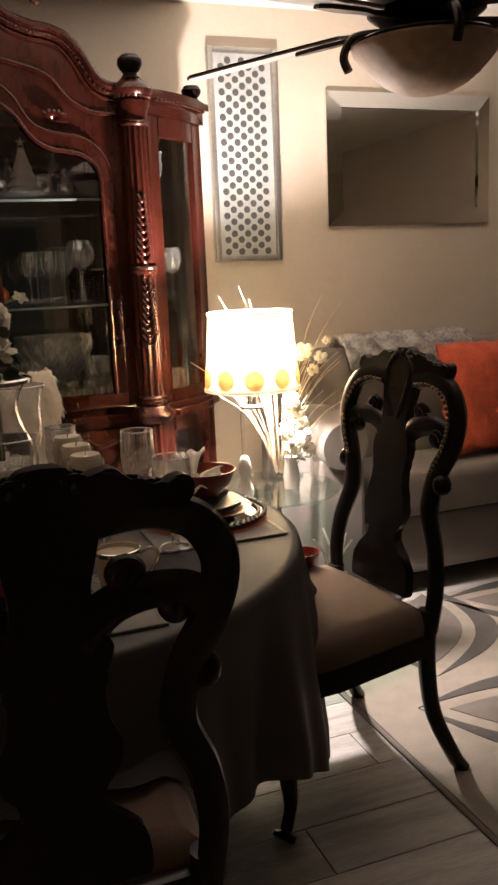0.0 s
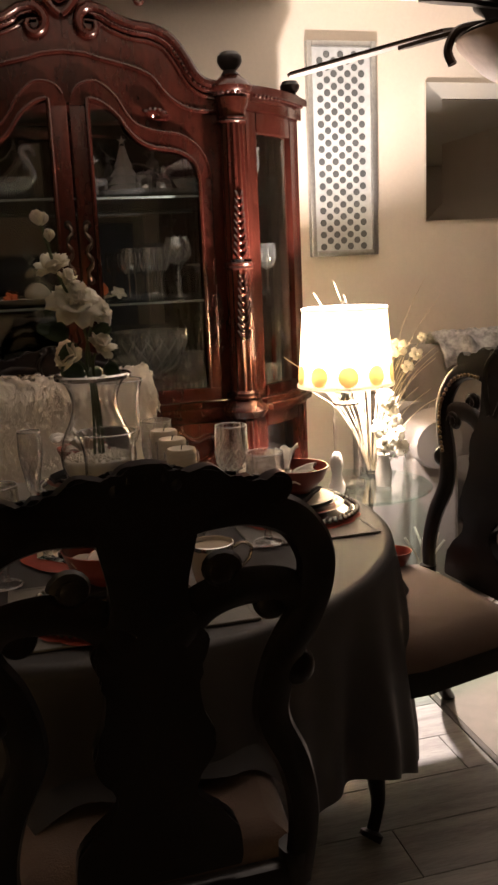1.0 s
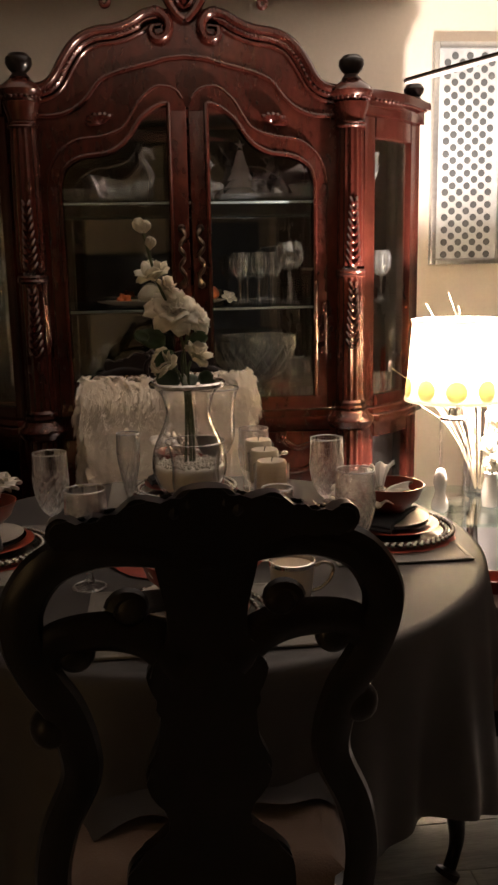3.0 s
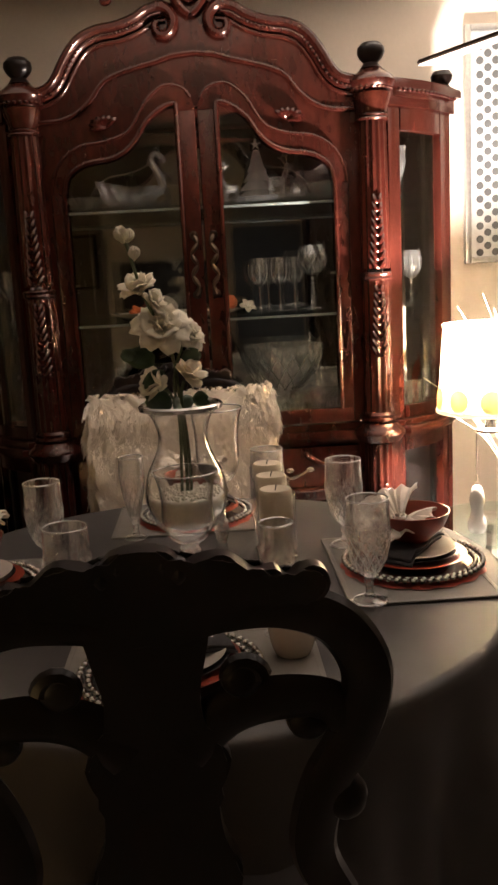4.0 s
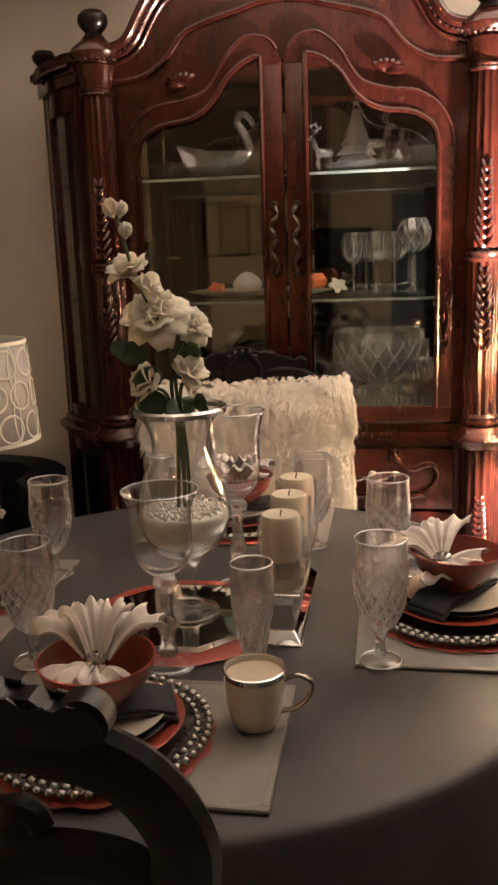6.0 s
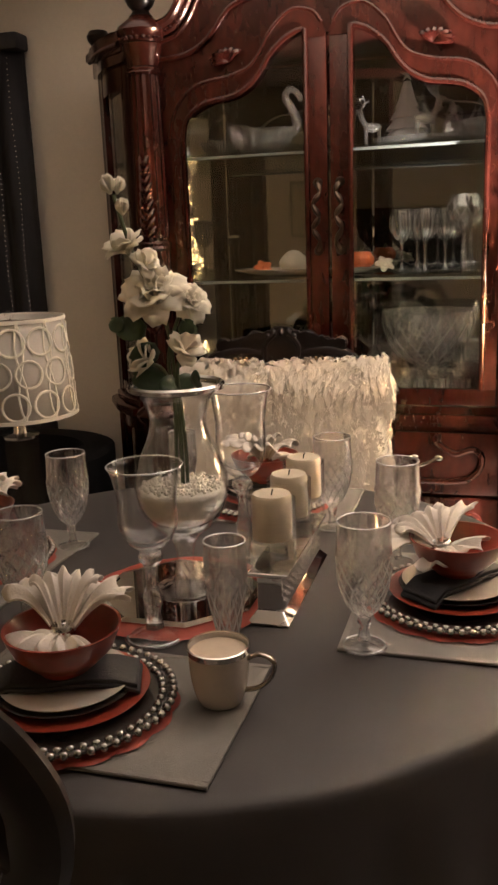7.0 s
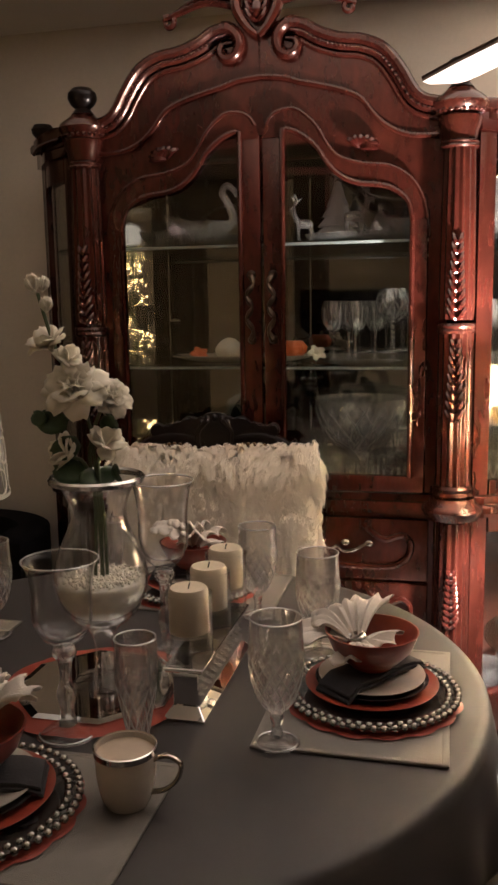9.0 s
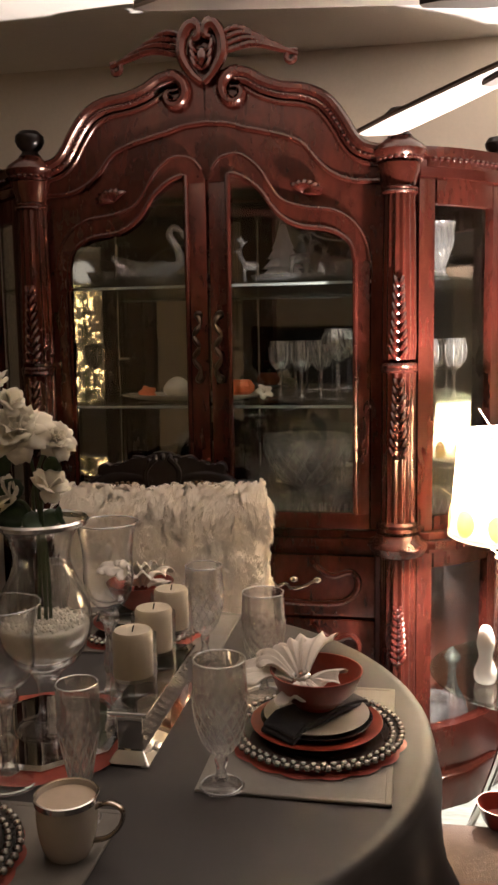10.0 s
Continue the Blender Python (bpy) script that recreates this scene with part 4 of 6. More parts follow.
# place, turn and offset of the dish stack for each seat
SEATS = [((0.585, 1.855), 0, (0.550, 1.832), 20), ((1.078, 2.335), 90, (1.098, 2.325), 55), ((0.585, 2.865), 180, (0.585, 2.86), 190), ((0.08, 2.33), 270, (0.065, 2.335), 285)]
first = True
for (mx, my), turn, (dx, dy), swing in SEATS:
    for src, x, y, z, rz in ((mat_src, mx, my, TOP, turn), (dish, dx, dy, TOP + 0.004, turn + 5), (charger, dx, dy, TOP + 0.008, turn), (plate, dx, dy, TOP + 0.023, turn), (black, dx, dy, TOP + 0.032, turn), (salad, dx, dy, TOP + 0.042, turn), (nap, dx, dy, TOP + 0.052, swing), (bowl, dx, dy, TOP + 0.068, turn), (flower, dx, dy, TOP + 0.068, swing)):
        if first:
            src.matrix_basis = pose(x, y, z, 0, 0, rz)
        elif src is flower and turn == 90:
            # pressed lower and slipped towards the table's middle
            copy_thing(src, pose(x - 0.018, y + 0.004, z + 0.008, -10, -12, rz) @ Matrix.Diagonal((1.12, 1.12, 0.72, 1)))
        else:
            copy_thing(src, pose(x, y, z, 0, 0, rz))
    first = False


# ---- crystal on the table ----
def cut(n, twist, depth, z0, z1):
    def wave(a, z):
        if not z0 <= z <= z1:
            return 1.0
        edge = min(1.0, (z - z0) / 0.01, (z1 - z) / 0.01)
        return 1.0 + depth * edge * (abs(math.cos(0.5 * (n * a + twist * z))) + abs(math.cos(0.5 * (n * a - twist * z))) - 1.27)
    return wave


def fine_profile(profile, steps=5):
    return [(p.x, p.y) for p in glide([(r, z, 0) for r, z in profile], steps)]


def stemware(ob, foot, stem, outer_side, inner_side, n, wave):
    """Foot, stem and bowl of a drinking glass, each from its own profile."""
    part("foot", add_lathe(B(), fine_profile(foot, 4), 40), M_GLASS, ob)
    part("stem", add_lathe(B(), fine_profile(stem, 4), 24, wave=lambda a, z: 1 + 0.05 * math.cos(6 * a)), M_CLEAR_STEM, ob)
    part("bowl", add_lathe(B(), fine_profile(outer_side, 9) + fine_profile(inner_side, 4), n, wave=wave), M_GLASS if wave is None else M_CUT, ob)
    for name, (r, z) in (("rim", outer_side[-1]), ("foot_edge", foot[2])):
        ring = [((r - 0.0008) * math.cos(a), (r - 0.0008) * math.sin(a), z) for a in [math.tau * i / 40 for i in range(40)]]
        part(name, add_tube(B(), ring, 0.0014, 6, closed=True), M_RIM, ob, "glass edge with its bright glint put into pale frost")


def grooves(ob, side, n, twist, z0, z1, slim=0.0009):
    """Cut grooves that cross as diamonds outside a bowl, their sparkle painted as pale frost."""
    run = fine_profile(side, 9)
    rs, zs = [p[0] for p in run], [p[1] for p in run]
    bm = B()
    for k in range(n):
        for way in (-1, 1):
            pts = []
            for i in range(13):
                z = z0 + (z1 - z0) * i / 12
                a = math.tau * k / n + way * twist * (z - z0)
                r = float(np.interp(z, zs, rs)) + 0.0006
                pts.append((r * math.cos(a), r * math.sin(a), z))
            add_tube(bm, pts, [slim * (0.4 + 0.6 * math.sin(math.pi * (i + 1) / 14)) for i in range(13)], 4)
    tagged(part("cut_groove", bm, M_RIM, ob, "diamond cut grooves, their sparkle put into pale frost"), kind="stuff")


gob = thing("crystal_goblet", "cut crystal water goblet with diamond pattern", "goblet", group="crystal goblets")
stemware(gob, [(0.0, 0.0), (0.036, 0.001), (0.036, 0.004), (0.013, 0.011), (0.0, 0.012)], [(0.0, 0.0122), (0.011, 0.0125), (0.008, 0.03), (0.011, 0.045), (0.009, 0.055), (0.0, 0.056)],
         [(0.0, 0.0565), (0.013, 0.058), (0.028, 0.077), (0.039, 0.104), (0.0455, 0.14), (0.0465, 0.168), (0.0455, 0.195), (0.0445, 0.225)], [(0.0427, 0.225), (0.0435, 0.195), (0.0445, 0.168), (0.0432, 0.14), (0.036, 0.108), (0.020, 0.083), (0.0, 0.076)], 120, cut(10, 230, 0.075, 0.060, 0.175))
flu = thing("crystal_flute", "slim cut crystal flute glass", "glass", group="crystal flutes")
stemware(flu, [(0.0, 0.0), (0.032, 0.001), (0.032, 0.004), (0.010, 0.011), (0.0, 0.012)], [(0.0, 0.0122), (0.010, 0.0125), (0.008, 0.025), (0.010, 0.038), (0.0, 0.040)],
         [(0.0, 0.0405), (0.010, 0.042), (0.017, 0.070), (0.025, 0.110), (0.0325, 0.155), (0.0345, 0.185), (0.0335, 0.228)], [(0.0318, 0.228), (0.0328, 0.185), (0.0306, 0.155), (0.0225, 0.112), (0.014, 0.08), (0.0, 0.060)], 108, cut(9, 200, 0.085, 0.05, 0.178))
grooves(gob, [(0.013, 0.058), (0.028, 0.077), (0.039, 0.104), (0.0455, 0.14), (0.0465, 0.168), (0.0455, 0.195)], 14, 13.0, 0.064, 0.165)
grooves(flu, [(0.010, 0.042), (0.017, 0.070), (0.025, 0.110), (0.0325, 0.155), (0.0345, 0.185)], 11, 11.0, 0.052, 0.150)
spots = [(0.957, 2.118), (0.968, 2.505), (0.222, 2.475), (0.345, 2.065), (0.79, 2.715), (0.10, 2.13)]
for i, (x, y) in enumerate(spots):
    if i == 0:
        gob.matrix_basis = pose(x, y, TOP + 0.004, 0, 0, 10)
    else:
        copy_thing(gob, pose(x, y, TOP + (0.004 if i in (1, 5) else 0.0), 0, 0, 37 * i))
flu.matrix_basis = pose(0.757, 1.99, TOP)
copy_thing(flu, pose(0.42, 2.70, TOP, 0, 0, 50))

cup = thing("coffee_cup", "cream china cup with a silver rim, full to the brim", "cup", (0.772, 1.897, TOP + 0.004), 0)
part("cup_body", add_lathe(B(), fine_profile([(0.0, 0.0), (0.028, 0.001), (0.034, 0.006), (0.040, 0.022), (0.0445, 0.05), (0.047, 0.092)], 4) + [(0.0450, 0.092), (0.0425, 0.05), (0.037, 0.02), (0.0, 0.010)], 48), M_WHITE, cup)
part("silver_rim", add_lathe(B(), [(0.0460, 0.084), (0.0474, 0.0845), (0.0480, 0.0935), (0.0455, 0.0945), (0.0448, 0.086), (0.0460, 0.084)], 48), M_SILVER, cup, "polished silver band")
part("drink", add_lathe(B(), [(0, 0.084), (0.0436, 0.084), (0.0436, 0.080), (0, 0.080)], 40), M_DRINK, cup, "milky drink")
part("cup_handle", add_tube(B(), glide([(0.044, 0, 0.076), (0.066, 0, 0.085), (0.086, 0, 0.074), (0.081, 0, 0.050), (0.062, 0, 0.031), (0.040, 0, 0.024)], 6), 0.0036, 8, 1.6), M_PEWTER, cup, "dull silver handle")

# ---- centrepiece ----
under = thing("centre_underplate", "large coral red scalloped underplate in the middle", "plate", (0.572, 2.262, TOP))
part("plate_body", add_lathe(B(), [(0, 0.0), (0.19, 0.0), (0.197, 0.004), (0.188, 0.008), (0, 0.008)], 96, wave=lambda a, z: 1 + 0.025 * abs(math.sin(6 * a))), M_CORAL, under)
tray = thing("mirror_tray", "octagonal mirror tray with cut edges", "tray", (0.572, 2.262, TOP + 0.008), 22.5)
part("mirror_plate", add_lathe(B(), [(0, 0.0), (0.168, 0.0), (0.170, 0.004), (0.155, 0.007), (0, 0.007)], 8), M_MIRROR, tray, smooth=False)

vase = thing("hurricane_vase", "clear glass pedestal vase with a silver rim, pale sand inside", "vase", (0.582, 2.268, TOP + 0.015))
outer = fine_profile([(0.0, 0.0), (0.056, 0.002), (0.055, 0.008), (0.024, 0.02), (0.016, 0.05), (0.020, 0.09), (0.034, 0.115), (0.068, 0.145), (0.090, 0.20), (0.084, 0.255), (0.060, 0.31), (0.054, 0.345), (0.066, 0.385), (0.088, 0.405)], 5)
innr = fine_profile([(0.086, 0.405), (0.064, 0.385), (0.052, 0.345), (0.058, 0.31), (0.082, 0.255), (0.088, 0.20), (0.066, 0.149), (0.0, 0.125)], 5)
part("vase_body", add_lathe(B(), outer + innr, 64), M_GLASS, vase)
part("silver_rim", add_lathe(B(), [(0.084, 0.400), (0.090, 0.402), (0.092, 0.410), (0.088, 0.414), (0.083, 0.410), (0.084, 0.400)], 56), M_SILVER, vase, "silver rim")
bm = add_lathe(B(), fine_profile([(0.0, 0.132), (0.030, 0.136), (0.062, 0.152), (0.080, 0.180), (0.0835, 0.208), (0.060, 0.212), (0.0, 0.214)], 5), 72)
for v in bm.verts:
    v.co += noise.noise_vector(v.co * 130) * 0.0022
part("sand", bm, M_PEBBLE, vase, "pale coarse sand")
bm = B()
rng = random.Random(7)
for i in range(420):
    rr, a = 0.078 * math.sqrt(rng.random()), rng.uniform(0, math.tau)
    bmesh.ops.create_icosphere(bm, subdivisions=1, radius=rng.uniform(0.0022, 0.0046), matrix=Matrix.LocRotScale((rr * math.cos(a), rr * math.sin(a), 0.214 + rng.uniform(-0.001, 0.003)), Euler((rng.random() * 3, rng.random() * 3, 0)), (1.2, 1, 0.8)))
tagged(part("pebbles", bm, M_PEBBLE, vase), kind="stuff")

# white roses and leaves standing in the vase
bouquet = thing("white_rose_stem", "tall spray of white silk roses and buds with dark leaves", "flowers", (0.582, 2.268, TOP + 0.015))
RIGHT, AWAY = Vector((0.957, 0.29, 0)), Vector((-0.29, 0.957, 0))


def spot(r, up, away=0.0):
    p = RIGHT * r + AWAY * away
    return Vector((p.x, p.y, 0.405 + up * 1.0))


def petal(bm, base, axis, spin, open_deg, length, width, cup_in=0.35):
    """One curved petal from base, opening away from axis."""
    axis = axis.normalized()
    ref = Vector((0, 0, 1)) if abs(axis.z) < 0.9 else Vector((1, 0, 0))
    e1 = axis.cross(ref).normalized()
    e2 = axis.cross(e1)
    out = e1 * math.cos(spin) + e2 * math.sin(spin)
    side = axis.cross(out)
    grid = []
    for i in range(6):
        t = i / 5
        ang = radians(open_deg) * (0.35 + 0.85 * t)
        c = base + (axis * math.cos(ang) + out * math.sin(ang)) * length * t
        w = width * math.sin(math.pi * (0.10 + 0.78 * t)) ** 0.8
        row = []
        for j in range(5):
            q = (j - 2) / 2
            row.append(bm.verts.new(c + side * w * q - out * cup_in * w * q * q + axis * (0.10 * width * math.sin(q * 5 + spin * 3) * t)))
        grid.append(row)
    for i in range(5):
        for j in range(4):
            bm.faces.new((grid[i][j], grid[i][j + 1], grid[i + 1][j + 1], grid[i + 1][j]))


def rose(at, axis, size, rows, seed):
    bm = B()
    r = random.Random(seed)
    for k, (count, op, ln) in enumerate(rows):
        for i in range(count):
            petal(bm, at, axis, math.tau * i / count + k * 0.6 + r.uniform(-0.2, 0.2), op + r.uniform(-7, 7), size * ln * r.uniform(0.92, 1.08), size * 0.46, -0.30)
    return bm


def thick(ob, t):
    m = ob.modifiers.new("thick", "SOLIDIFY")
    m.thickness = t
    return ob


OPEN = [(4, 6, 0.62), (5, 22, 0.78), (6, 42, 0.95), (7, 68, 1.05)]
LILY = [(3, 18, 1.0), (4, 40, 1.05), (3, 60, 0.95)]
BUD = [(3, 4, 1.0), (4, 12, 0.9)]
for up_r, up_z, aw, ax, size, rows, seed in ((-0.030, 0.165, 0.0, (0.05, -0.75, 0.65), 0.060, OPEN, 1), (0.030, 0.150, 0.02, (0.5, -0.45, 0.5), 0.040, OPEN, 2), (-0.072, 0.250, 0.0, (-0.2, -0.45, 0.85), 0.043, LILY, 3), (-0.048, 0.222, 0.0, (0.5, -0.3, 0.5), 0.034, LILY, 4),
                                            (-0.045, 0.048, 0.0, (-0.5, -0.6, 0.45), 0.042, LILY, 5), (0.018, 0.062, -0.01, (0.45, -0.4, 0.75), 0.042, LILY, 6), (-0.098, 0.355, 0.0, (-0.25, -0.1, 1), 0.030, BUD, 7), (-0.086, 0.355, 0.01, (0.2, 0, 1), 0.026, BUD, 8), (-0.078, 0.318, 0.0, (0.1, -0.2, 1), 0.026, BUD, 9)):
    core = part("bloom", add_ball(B(), spot(up_r, up_z, aw), size * 0.16, u=8, v=6), M_PETAL, bouquet, "white silk bloom")
    r_ = random.Random(seed)
    for k, (count, op, ln) in enumerate(rows):
        for q in range(count):
            bm = B()
            petal(bm, spot(up_r, up_z, aw), Vector(ax), math.tau * q / count + k * 0.6 + r_.uniform(-0.2, 0.2), op + r_.uniform(-7, 7), size * ln * r_.uniform(0.92, 1.08), size * 0.46, -0.30)
            thick(part("petal", bm, M_PETAL, core), 0.0012)
for line in ([(0.0, -0.24), (0.005, -0.1), (0.0, 0.0), (-0.012, 0.12), (-0.062, 0.24), (-0.092, 0.35)], [(0.012, -0.235), (0.012, -0.1), (0.004, 0.02), (0.012, 0.055)], [(-0.012, -0.235), (-0.004, -0.05), (-0.01, 0.06), (0.02, 0.15)], [(0.005, -0.23), (0.0, -0.06), (-0.02, 0.03), (-0.055, 0.045)]):
    part("stem", add_tube(B(), glide([spot(*p) for p in line], 5), 0.0036, 7), M_STEM, bouquet)
for x, z, ax, ln in ((-0.05, 0.105, (-0.8, -0.3, 0.25), 0.060), (-0.03, 0.075, (-0.5, -0.5, -0.3), 0.055), (-0.02, 0.012, (-0.7, -0.6, 0.2), 0.060), (0.03, 0.008, (0.7, -0.5, 0.15), 0.055), (0.0, 0.004, (0.0, -0.9, 0.1), 0.050), (0.012, 0.10, (0.6, -0.1, 0.3), 0.045), (-0.09, 0.112, (-0.9, 0, 0.45), 0.035), (-0.005, -0.005, (0.3, 0.8, 0.2), 0.055)):
    bm = B()
    petal(bm, spot(x, z), Vector(ax), 0.3, 14, ln, ln * 0.42, 0.25)
    thick(part("leaf", bm, M_LEAF, bouquet), 0.001)

holder = thing("hurricane_holder", "tall footed clear glass candle holder", "candle holder", (0.588, 2.085, TOP), group="hurricane holders")
stemware(holder, [(0.0, 0.0), (0.050, 0.001), (0.050, 0.005), (0.018, 0.016), (0.0, 0.018)], [(0.0, 0.0182), (0.017, 0.019), (0.012, 0.045), (0.018, 0.075), (0.011, 0.10), (0.013, 0.135), (0.022, 0.15), (0.016, 0.163), (0.0, 0.165)],
         [(0.0, 0.1655), (0.018, 0.167), (0.040, 0.185), (0.052, 0.215), (0.052, 0.26), (0.058, 0.30), (0.066, 0.318)], [(0.064, 0.318), (0.056, 0.30), (0.050, 0.26), (0.050, 0.217), (0.038, 0.189), (0.0, 0.176)], 56, None)
copy_thing(holder, Matrix.Translation((0.655, 2.43, TOP)) @ Matrix.Diagonal((1, 1, 1.22, 1)))
stand = thing("mirrored_candle_stand", "long silvery glass stand with a sloping base", "candle stand", (0.775, 2.347, TOP))
bm = B()
lo = [(-0.040, -0.182), (0.040, -0.182), (0.040, 0.182), (-0.040, 0.182)]
layers = [(1.0, 1.0, 0.0), (1.0, 1.0, 0.003), (0.60, 0.90, 0.024), (0.60, 0.90, 0.088), (0.95, 0.98, 0.092), (0.95, 0.98, 0.100)]
rings = [[bm.verts.new((x * kx, y * ky, z)) for x, y in lo] for kx, ky, z in layers]
for a, b in zip(rings, rings[1:]):
    for i in range(4):
        bm.faces.new((a[i], a[(i + 1) % 4], b[(i + 1) % 4], b[i]))
bm.faces.new(rings[0][::-1])
bm.faces.new(rings[-1])
bmesh.ops.bevel(bm, geom=bm.edges[:], offset=0.0015, segments=1, affect="EDGES")
part("mirror_body", bm, M_MIRROR, stand, smooth=False)
stud = None
for k in range(3):
    for j in range(12):
        m = pose(0.0262, -0.145 + 0.026 * j, 0.040 + 0.016 * k)
        if stud is None:
            stud = part("crystal_stud", add_ball(B(), (0, 0, 0), 0.004, u=6, v=4), M_BEAD, stand)
            stud.matrix_basis = m
        else:
            share("crystal_stud", stud, stand, m)
candle = thing("pillar_candle", "cream pillar candle in a clear glass cup on the mirrored stand", "candle", (0.775, 2.215, TOP + 0.100), group="pillar candles")
part("wax", add_lathe(B(), [(0, 0.055), (0.036, 0.055), (0.0365, 0.06), (0.0362, 0.132), (0.033, 0.138), (0.020, 0.135), (0, 0.134)], 36), M_WAX, candle, "cream wax pillar")
part("wick", add_tube(B(), [(0, 0, 0.134), (0.001, 0, 0.140), (0.003, 0, 0.146)], 0.0013, 6), M_BLACKLEG, candle)
part("glass_cup", add_lathe(B(), [(0, 0), (0.036, 0.0), (0.043, 0.006), (0.0435, 0.128), (0.0405, 0.128), (0.0400, 0.05), (0.0, 0.048)], 40), M_GLASS, candle, "clear glass cup")
copy_thing(candle, pose(0.775, 2.347, TOP + 0.100))
copy_thing(candle, pose(0.775, 2.478, TOP + 0.100))


# ---- lamps ----
def cane_lamp(at, shade_m, label, r0, r1, z0, z1, base_glass=True):
    """A table lamp with a drum shade under a cane lattice; z0, z1 and the place are in the world."""
    x, y, foot = at
    lamp = thing("table_lamp", label, "table lamp", (x, y, foot))
    z0, z1 = z0 - foot, z1 - foot
    bm = B()
    add_lathe(bm, [(r0, z0), (r1, z1)], 64)
    shade = thick(part("shade", bm, shade_m, lamp, "drum shade of pale cloth"), 0.0015)
    rows, cols = (3, 10) if shade_m is M_SHADE else (3, 12)
    big = 0.036 if shade_m is M_SHADE else 0.037
    for i in range(rows):
        for j in range(cols):
            zc = z0 + (z1 - z0) * (i + 0.5) / rows * 0.96
            a0 = math.tau * (j + 0.5 * i) / cols
            pts = []
            for k in range(16):
                t = math.tau * k / 16
                z = zc + big * math.sin(t)
                r = r0 + (r1 - r0) * (z - z0) / (z1 - z0) + 0.004
                a = a0 + big * math.cos(t) / r
                pts.append((r * math.cos(a), r * math.sin(a), z))
            # lowest row only: the weaker bulb light there is painted as amber patches
            if shade_m is M_SHADE and i > 0:
                continue
            if shade_m is M_SHADE:
                bm = B()
                ring_v = [bm.verts.new(p) for p in pts]
                rc = r0 + (r1 - r0) * (zc - z0) / (z1 - z0) + 0.006
                mid_v = bm.verts.new((rc * math.cos(a0), rc * math.sin(a0), zc))
                for k in range(16):
                    bm.faces.new((ring_v[k], ring_v[(k + 1) % 16], mid_v))
                thick(part("cane_patch", bm, M_HOLE, shade, "patch of the cane pattern, weaker bulb light put into its amber"), 0.001)
                continue
            part("cane_ring", add_tube(B(), pts, 0.0042, 5, 0.5, normal=(math.cos(a0), math.sin(a0), 0), closed=True), M_LATTICE, shade)
    for j in range(cols):
        for sgn in (-1, 1) if shade_m is not M_SHADE else ():
            pts = []
            for k in range(9):
                z = z0 + (z1 - z0) * k / 8
                r = r0 + (r1 - r0) * k / 8 + 0.0035
                a = math.tau * (j + 0.25 + sgn * 0.14 * math.sin(math.pi * k / 4)) / cols
                pts.append((r * math.cos(a), r * math.sin(a), z))
            part("cane_strip", add_tube(B(), pts, 0.0032, 5, 0.5, normal=(math.cos(a), math.sin(a), 0)), M_LATTICE, shade)
    for z, r in ((z0, r0), (z1, r1)):
        part("hem", add_lathe(B(), [(r + 0.001, z - 0.005), (r + 0.005, z - 0.005), (r + 0.005, z + 0.005), (r + 0.001, z + 0.005), (r + 0.001, z - 0.005)], 64), M_LATTICE, shade)
    part("foot", add_lathe(B(), [(0, 0), (0.062, 0), (0.066, 0.006), (0.062, 0.018), (0.05, 0.024), (0, 0.026)], 40), M_GLASS, lamp, "clear glass foot")
    body = [(0, 0.027), (0.046, 0.028), (0.05, 0.04), (0.05, z0 - 0.085), (0.044, z0 - 0.075), (0, z0 - 0.074)]
    part("stem_block", add_lathe(B(), body, 40 if base_glass else 4, turn=radians(45)), M_GLASS, lamp, "clear glass column", smooth=base_glass)
    part("collar", add_lathe(B(), [(0, z0 - 0.075), (0.05, z0 - 0.074), (0.052, z0 - 0.066), (0.022, z0 - 0.06), (0.018, z0 - 0.03), (0.026, z0 - 0.022), (0.014, z0 - 0.01), (0.012, z0 + 0.03), (0, z0 + 0.032)], 28), M_SILVER, lamp, "chrome collar")
    for s in (-1, 1):
        part("harp", add_tube(B(), glide([(s * 0.012, 0, z0 + 0.02), (s * 0.06, 0, z0 + 0.09), (s * 0.05, 0, z1 - 0.06), (0, 0, z1 - 0.012)], 6), 0.002, 6), M_SILVER, lamp)
    part("shade_ring", add_tube(B(), [(r1 * math.cos(math.tau * k / 3 + 0.4 * q), r1 * math.sin(math.tau * k / 3 + 0.4 * q), z1 - 0.004) if q == 0 else (0, 0, z1 - 0.004) for k in range(3) for q in (0, 1)], 0.002, 5), M_SILVER, lamp)
    part("finial", add_lathe(B(), [(0, z1 - 0.01), (0.006, z1 - 0.008), (0.007, z1), (0.014, z1 + 0.008), (0.012, z1 + 0.02), (0, z1 + 0.024)], 18), M_GLASS, lamp, "glass finial")
    return lamp


cane_lamp((LAMP.x, LAMP.y, 0.612), M_SHADE, "lit table lamp with glass base and cream cane-patterned shade", 0.172, 0.152, 0.995, 1.268)
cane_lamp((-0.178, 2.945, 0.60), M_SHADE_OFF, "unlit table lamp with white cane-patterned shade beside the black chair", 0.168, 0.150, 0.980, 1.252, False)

side = thing("side_table", "round side table with a green-edged glass top", "side table", (1.60, 3.12, 0))
part("glass_top", add_lathe(B(), [(0, 0.600), (0.262, 0.600), (0.266, 0.604), (0.266, 0.608), (0.262, 0.612), (0, 0.612)], 64), M_TABLEGLASS, side, "round green-edged glass top")
for k in range(3):
    a = math.tau * k / 3 + 0.5
    part("leg", add_tube(B(), glide([(0.05 * math.cos(a), 0.05 * math.sin(a), 0.598), (0.08 * math.cos(a), 0.08 * math.sin(a), 0.35), (0.20 * math.cos(a), 0.20 * math.sin(a), 0.012)], 6), 0.011, 8), M_SILVER, side, "chrome leg")
